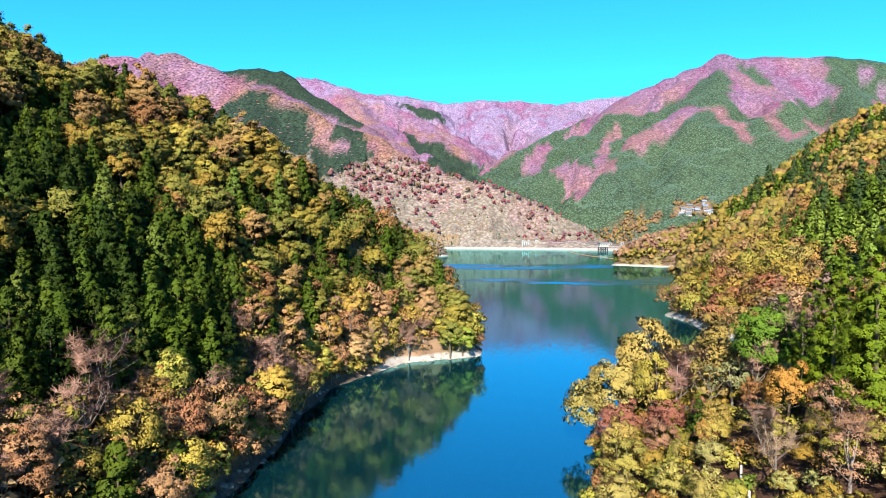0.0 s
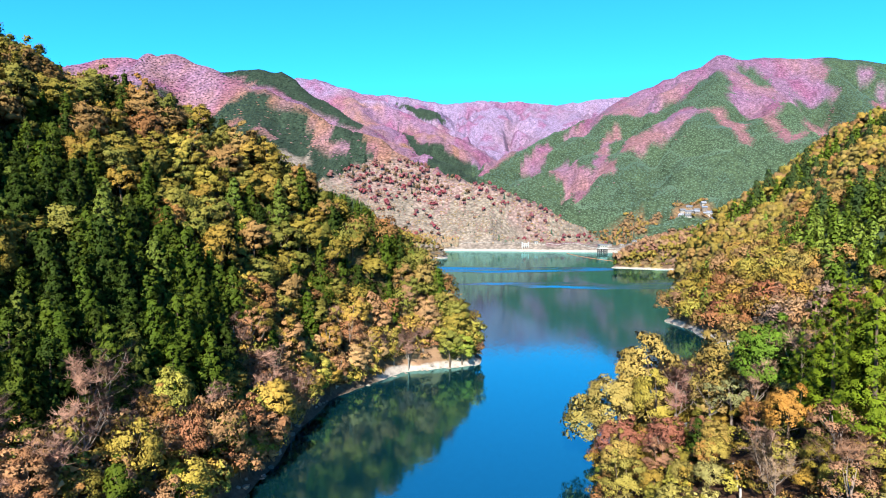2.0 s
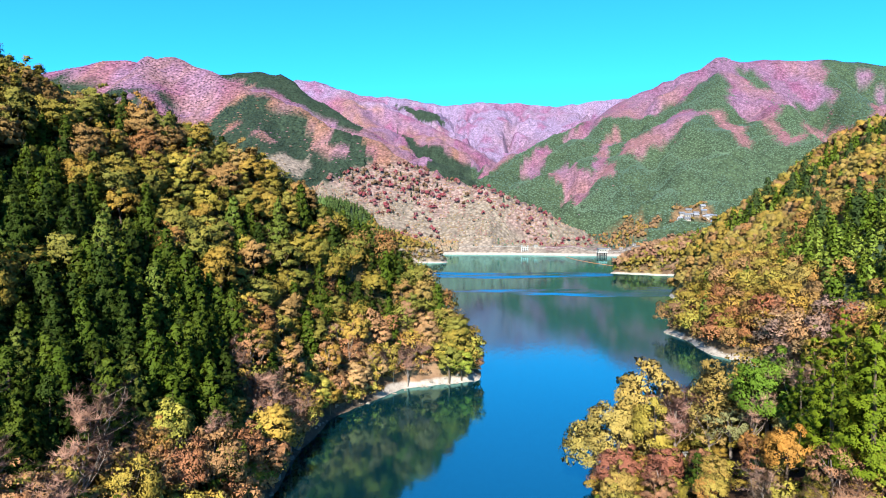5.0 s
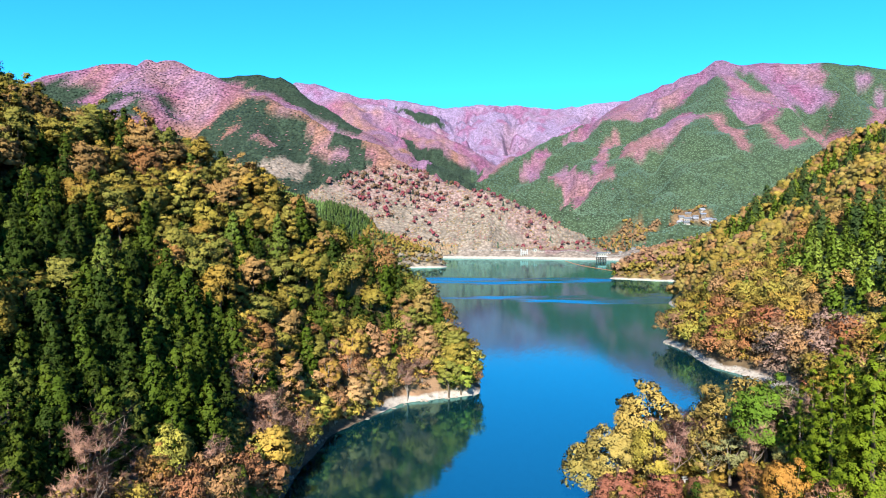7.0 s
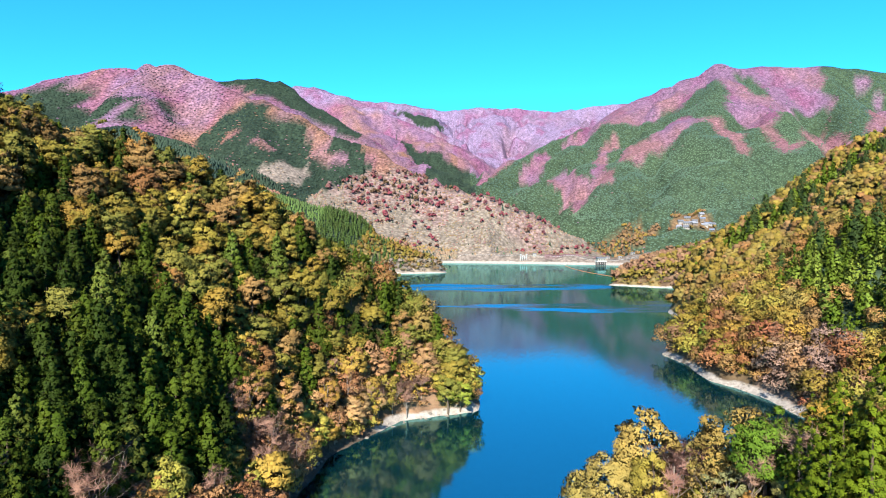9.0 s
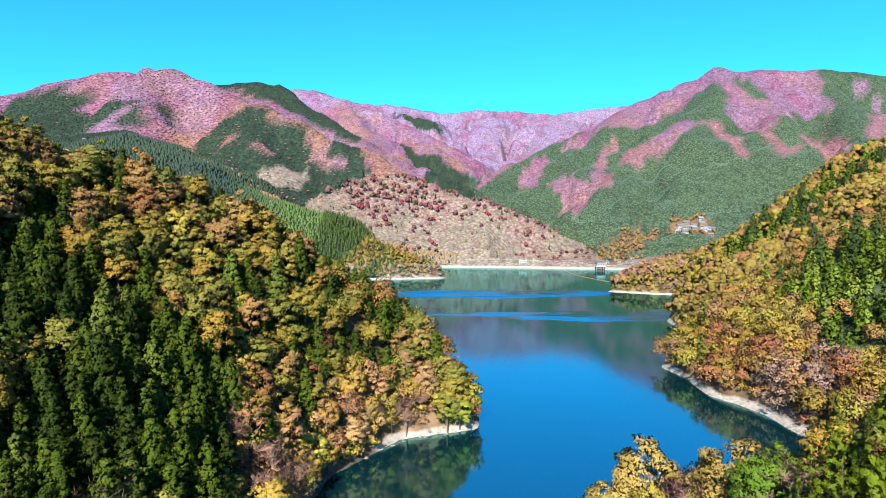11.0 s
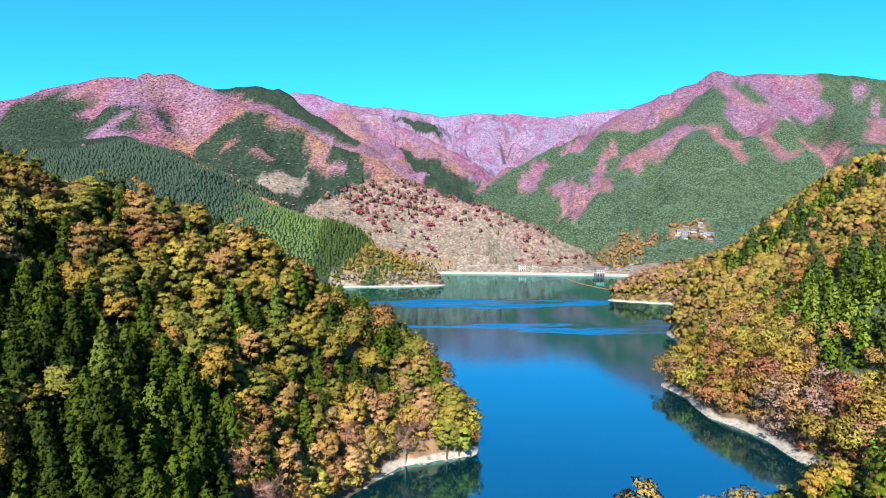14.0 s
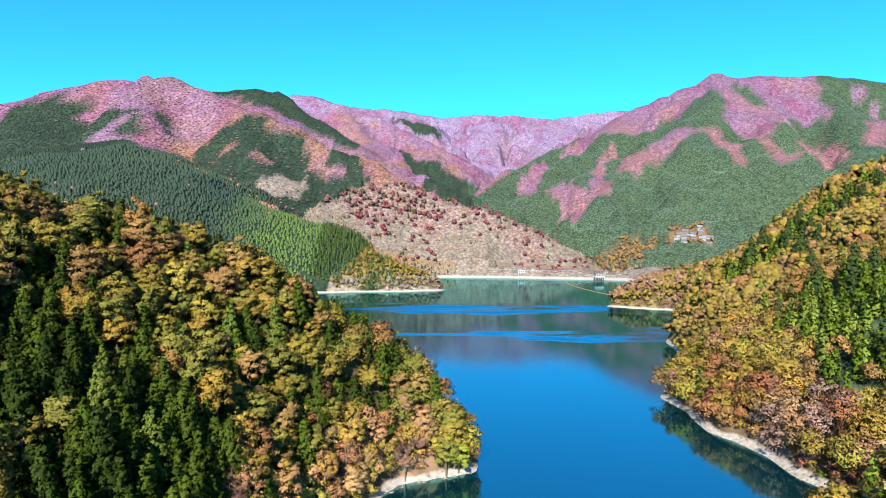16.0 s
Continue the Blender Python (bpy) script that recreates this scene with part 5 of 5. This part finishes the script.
def house(m, w, d, h, roof, wall, words):
    """A farmhouse with a pitched roof, eaves, windows and a door."""
    root = new("house")
    bm = bmesh.new()
    box(bm, -w / 2, -d / 2, -4.0, w / 2, d / 2, h)
    walls = part("wall", bm, wall, root)
    bm = bmesh.new()
    rise = d * 0.4
    e, t = 0.9, 0.25
    pts = [(-w / 2 - e, -d / 2 - e, h - 0.3), (-w / 2 - e, 0, h + rise), (-w / 2 - e, d / 2 + e, h - 0.3)]
    lo = [bm.verts.new(p) for p in pts] + [bm.verts.new((p[0], p[1], p[2] + t)) for p in reversed(pts)]
    hi = [bm.verts.new((-v.co.x, v.co.y, v.co.z)) for v in lo]
    bm.faces.new(lo)
    bm.faces.new(list(reversed(hi)))
    for k in range(6):
        bm.faces.new((lo[k], hi[k], hi[(k + 1) % 6], lo[(k + 1) % 6]))
    bmesh.ops.recalc_face_normals(bm, faces=bm.faces)
    part("roof", bm, roof, root)
    for sx in (-1, 1):
        bm = bmesh.new()
        g = [bm.verts.new((sx * w / 2, -d / 2, h - 0.01)), bm.verts.new((sx * w / 2, d / 2, h - 0.01)), bm.verts.new((sx * w / 2, 0, h + rise - 0.05))]
        g2 = [bm.verts.new((v.co.x - sx * 0.2, v.co.y, v.co.z)) for v in g]
        bm.faces.new(g)
        bm.faces.new(list(reversed(g2)))
        for k in range(3):
            bm.faces.new((g[k], g2[k], g2[(k + 1) % 3], g[(k + 1) % 3]))
        bmesh.ops.recalc_face_normals(bm, faces=bm.faces)
        part("gable", bm, wall, root)
    for floor in range(2 if h > 4 else 1):
        for k in range(3):
            bm = bmesh.new()
            cx = (k - 1) * w * 0.3
            box(bm, cx - 0.9, -d / 2 - 0.06, 0.9 + 2.7 * floor, cx + 0.9, -d / 2 + 0.02, 2.2 + 2.7 * floor)
            part("window", bm, DARK_STEEL, walls)
    root.matrix_world = m
    return tagged(root, words, "house", "houses of the hillside hamlet")


DARK_CONCRETE = plain("wet_concrete", (0.05, 0.05, 0.05), 0.8, 0.8, 0.3, 0.02)
intake_tower(Matrix.LocRotScale((257, 1020, 0), Euler((0, 0, radians(8))), None))
gate_frame(upright(146, 1122, 8))
hut(upright(166, 1126, 8), 6, 4.5, 3.2, ROOF_GREY)
for hx, hy, w in ((292, 1112, 7), (312, 1106, 5), (332, 1098, 6)):
    hut(upright(hx, hy, 14), w, 4.5, 2.8, ROOF_GREY if w > 5 else PALE_ROOF)

# the hamlet on its hillside
r = np.random.default_rng(11)
ROOFS = ((ROOF_GREY, "dark grey tiled"), (ROOF_BLUE, "bluish metal"), (PALE_ROOF, "pale metal"))
for k, (hx, hy) in enumerate(((474, 1224), (470, 1250), (480, 1280), (492, 1304), (494, 1236), (500, 1262), (513, 1286), (511, 1316), (518, 1246), (532, 1266), (534, 1296), (548, 1280), (541, 1320), (527, 1234), (486, 1258), (522, 1306))):
    roof, word = ROOFS[(k * 2 + k // 5) % 3]
    wood_walls = k % 3 == 1
    house(upright(hx, hy, float(r.uniform(-40, 25))), float(r.uniform(8, 14)), float(r.uniform(6, 8.5)), 5.2 if k % 4 == 2 else 3.2, roof, OLD_WALL if wood_walls else PLASTER,
          ("brown boarded" if wood_walls else "white") + " farmhouse with a " + word + " roof on the hillside")

# guard rail along the lakeside road: posts and beam
def guard_rail(points):
    root = new("guard_rail")
    for (x0, y0), (x1, y1) in zip(points, points[1:]):
        n = max(1, int(math.hypot(x1 - x0, y1 - y0) / 4.0))
        for k in range(n):
            px, py = x0 + (x1 - x0) * k / n, y0 + (y1 - y0) * k / n
            qx, qy = x0 + (x1 - x0) * (k + 1) / n, y0 + (y1 - y0) * (k + 1) / n
            pz, qz = (float(ground_z(np.array([a]), np.array([b]))[0]) for a, b in ((px, py), (qx, qy)))
            bm = bmesh.new()
            post(bm, px, py, pz - 0.4, pz + 1.1, 0.12)
            part("post", bm, RAIL_STEEL, root)
            bm = bmesh.new()
            v = box(bm, 0, -0.06, 0.6, 1, 0.06, 0.9)
            for q in v:
                t = q.co.x
                q.co = Vector((px + (qx - px) * t, py + (qy - py) * t + q.co.y, pz + (qz - pz) * t + q.co.z))
            part("rail", bm, RAIL_STEEL, root)
    return tagged(root, "grey steel guard rail along the lakeside road", "guard rail")


guard_rail([(-20, 1152), (60, 1150), (130, 1139), (220, 1112), (300, 1084), (330, 1068)])


# floating boom of orange barrels
def boom(a, b, n):
    root = new("float_boom")
    shape = bmesh.new()
    bmesh.ops.create_cone(shape, cap_ends=True, segments=10, radius1=0.55, radius2=0.55, depth=2.6, matrix=Matrix.Rotation(math.pi / 2, 4, "X"))
    for v in shape.verts:
        if abs(v.co.y) > 1.2:
            v.co.x *= 0.7
            v.co.z *= 0.7
    me = bpy.data.meshes.new("float")
    shape.to_mesh(me)
    shape.free()
    me.materials.append(ORANGE_FLOAT)
    turn = math.atan2(b[1] - a[1], b[0] - a[0]) - math.pi / 2
    for k in range(n):
        t = k / (n - 1)
        sag = 10 * math.sin(math.pi * t)
        ob = new("float", me)
        ob.parent = root
        ob.matrix_world = Matrix.LocRotScale((a[0] + (b[0] - a[0]) * t - sag, a[1] + (b[1] - a[1]) * t, 0.12), Euler((0, 0, turn)), None)
    return tagged(root, "line of orange floats drawn across the lake", "float boom")


boom((205, 1046), (222, 800), 84)


# stones along the foot of the steep near bank
def boulders(name, label, x, y, low, high):
    vs, fs, cs, base = [], [], [], 0
    z = ground_z(x, y)
    for i in range(len(x)):
        bm = bmesh.new()
        bmesh.ops.create_icosphere(bm, subdivisions=1, radius=1)
        s = rng.uniform(low, high)
        v = np.array([q.co for q in bm.verts]) * rng.uniform(0.7, 1.2, (len(bm.verts), 1)) * np.array((1.2, 1.0, 0.65)) * s
        a = rng.uniform(0, 6.28)
        v = np.stack([v[:, 0] * math.cos(a) - v[:, 1] * math.sin(a), v[:, 0] * math.sin(a) + v[:, 1] * math.cos(a), v[:, 2]], 1)
        f = np.array([[q.index for q in g.verts] for g in bm.faces])
        bm.free()
        vs.append(v + (x[i], y[i], max(z[i], -0.2)))
        fs.append(f + base)
        base += len(v)
    return tagged(new(name, quick_mesh(name, np.concatenate(vs), np.concatenate(fs), STONE)), label, "stones", kind="stuff")


STONE = plain("shore_stone", (0.25, 0.215, 0.18), 0.9, 1.5, 0.35, 0.05)
x, y = scatter(-45, 12, 90, 215, 1.7)
d = shore_distance(x, y)
keep = (d > -0.8) & (d < 2.4) & (rng.random(len(x)) < 0.4 + 0.5 * fbm(x, y, 9, 180))
boulders("shore_stones", "pale broken stones along the foot of the bank", x[keep], y[keep], 0.25, 0.9)
x, y = scatter(100, 130, 190, 320, 2.0)
d = shore_distance(x, y)
keep = (d > -0.8) & (d < 2.2) & (rng.random(len(x)) < 0.4)
boulders("bank_stones", "pale stones on the drawn-down shore", x[keep], y[keep], 0.25, 0.8)


# white marker posts beside the path on the near bank
def marker_post(x, y):
    root = new("marker_post")
    bm = bmesh.new()
    bmesh.ops.create_cone(bm, cap_ends=True, segments=10, radius1=0.16, radius2=0.14, depth=2.2, matrix=Matrix.Translation((0, 0, 0.6)))
    part("shaft", bm, STEEL_WHITE, root)
    bm = bmesh.new()
    bmesh.ops.create_cone(bm, cap_ends=True, segments=10, radius1=0.17, radius2=0.06, depth=0.14, matrix=Matrix.Translation((0, 0, 1.76)))
    part("cap", bm, STEEL_WHITE, root)
    root.matrix_world = upright(x, y)
    return tagged(root, "white marker post beside the path on the bank", "post", "marker posts beside the path")


for k in range(5):
    marker_post(34.6 + 0.75 * k, 70.6 + 2.6 * k)


# a bench in the small clearing at the tip of the near bank
def bench(x, y, turn):
    root = new("bench")
    for sx in (-0.75, 0.75):
        bm = bmesh.new()
        box(bm, sx - 0.08, -0.22, -0.3, sx + 0.08, 0.22, 0.40)
        part("leg", bm, CONCRETE, root, "concrete bench leg")
    for k in range(3):
        bm = bmesh.new()
        box(bm, -1.05, -0.24 + 0.165 * k, 0.40, 1.05, -0.09 + 0.165 * k, 0.45)
        part("plank", bm, STEEL_WHITE, root, "pale painted seat plank")
    for k in range(2):
        bm = bmesh.new()
        box(bm, -1.05, 0.27, 0.55 + 0.18 * k, 1.05, 0.31, 0.69 + 0.18 * k)
        part("back_plank", bm, STEEL_WHITE, root, "pale painted back plank")
    for sx in (-0.75, 0.75):
        bm = bmesh.new()
        box(bm, sx - 0.04, 0.22, 0.30, sx + 0.04, 0.27, 0.90)
        part("back_post", bm, CONCRETE, root)
    root.matrix_world = upright(x, y, turn)
    return tagged(root, "pale weathered bench in a small clearing on the bank", "bench")


bench(43.6, 111.0, 20)
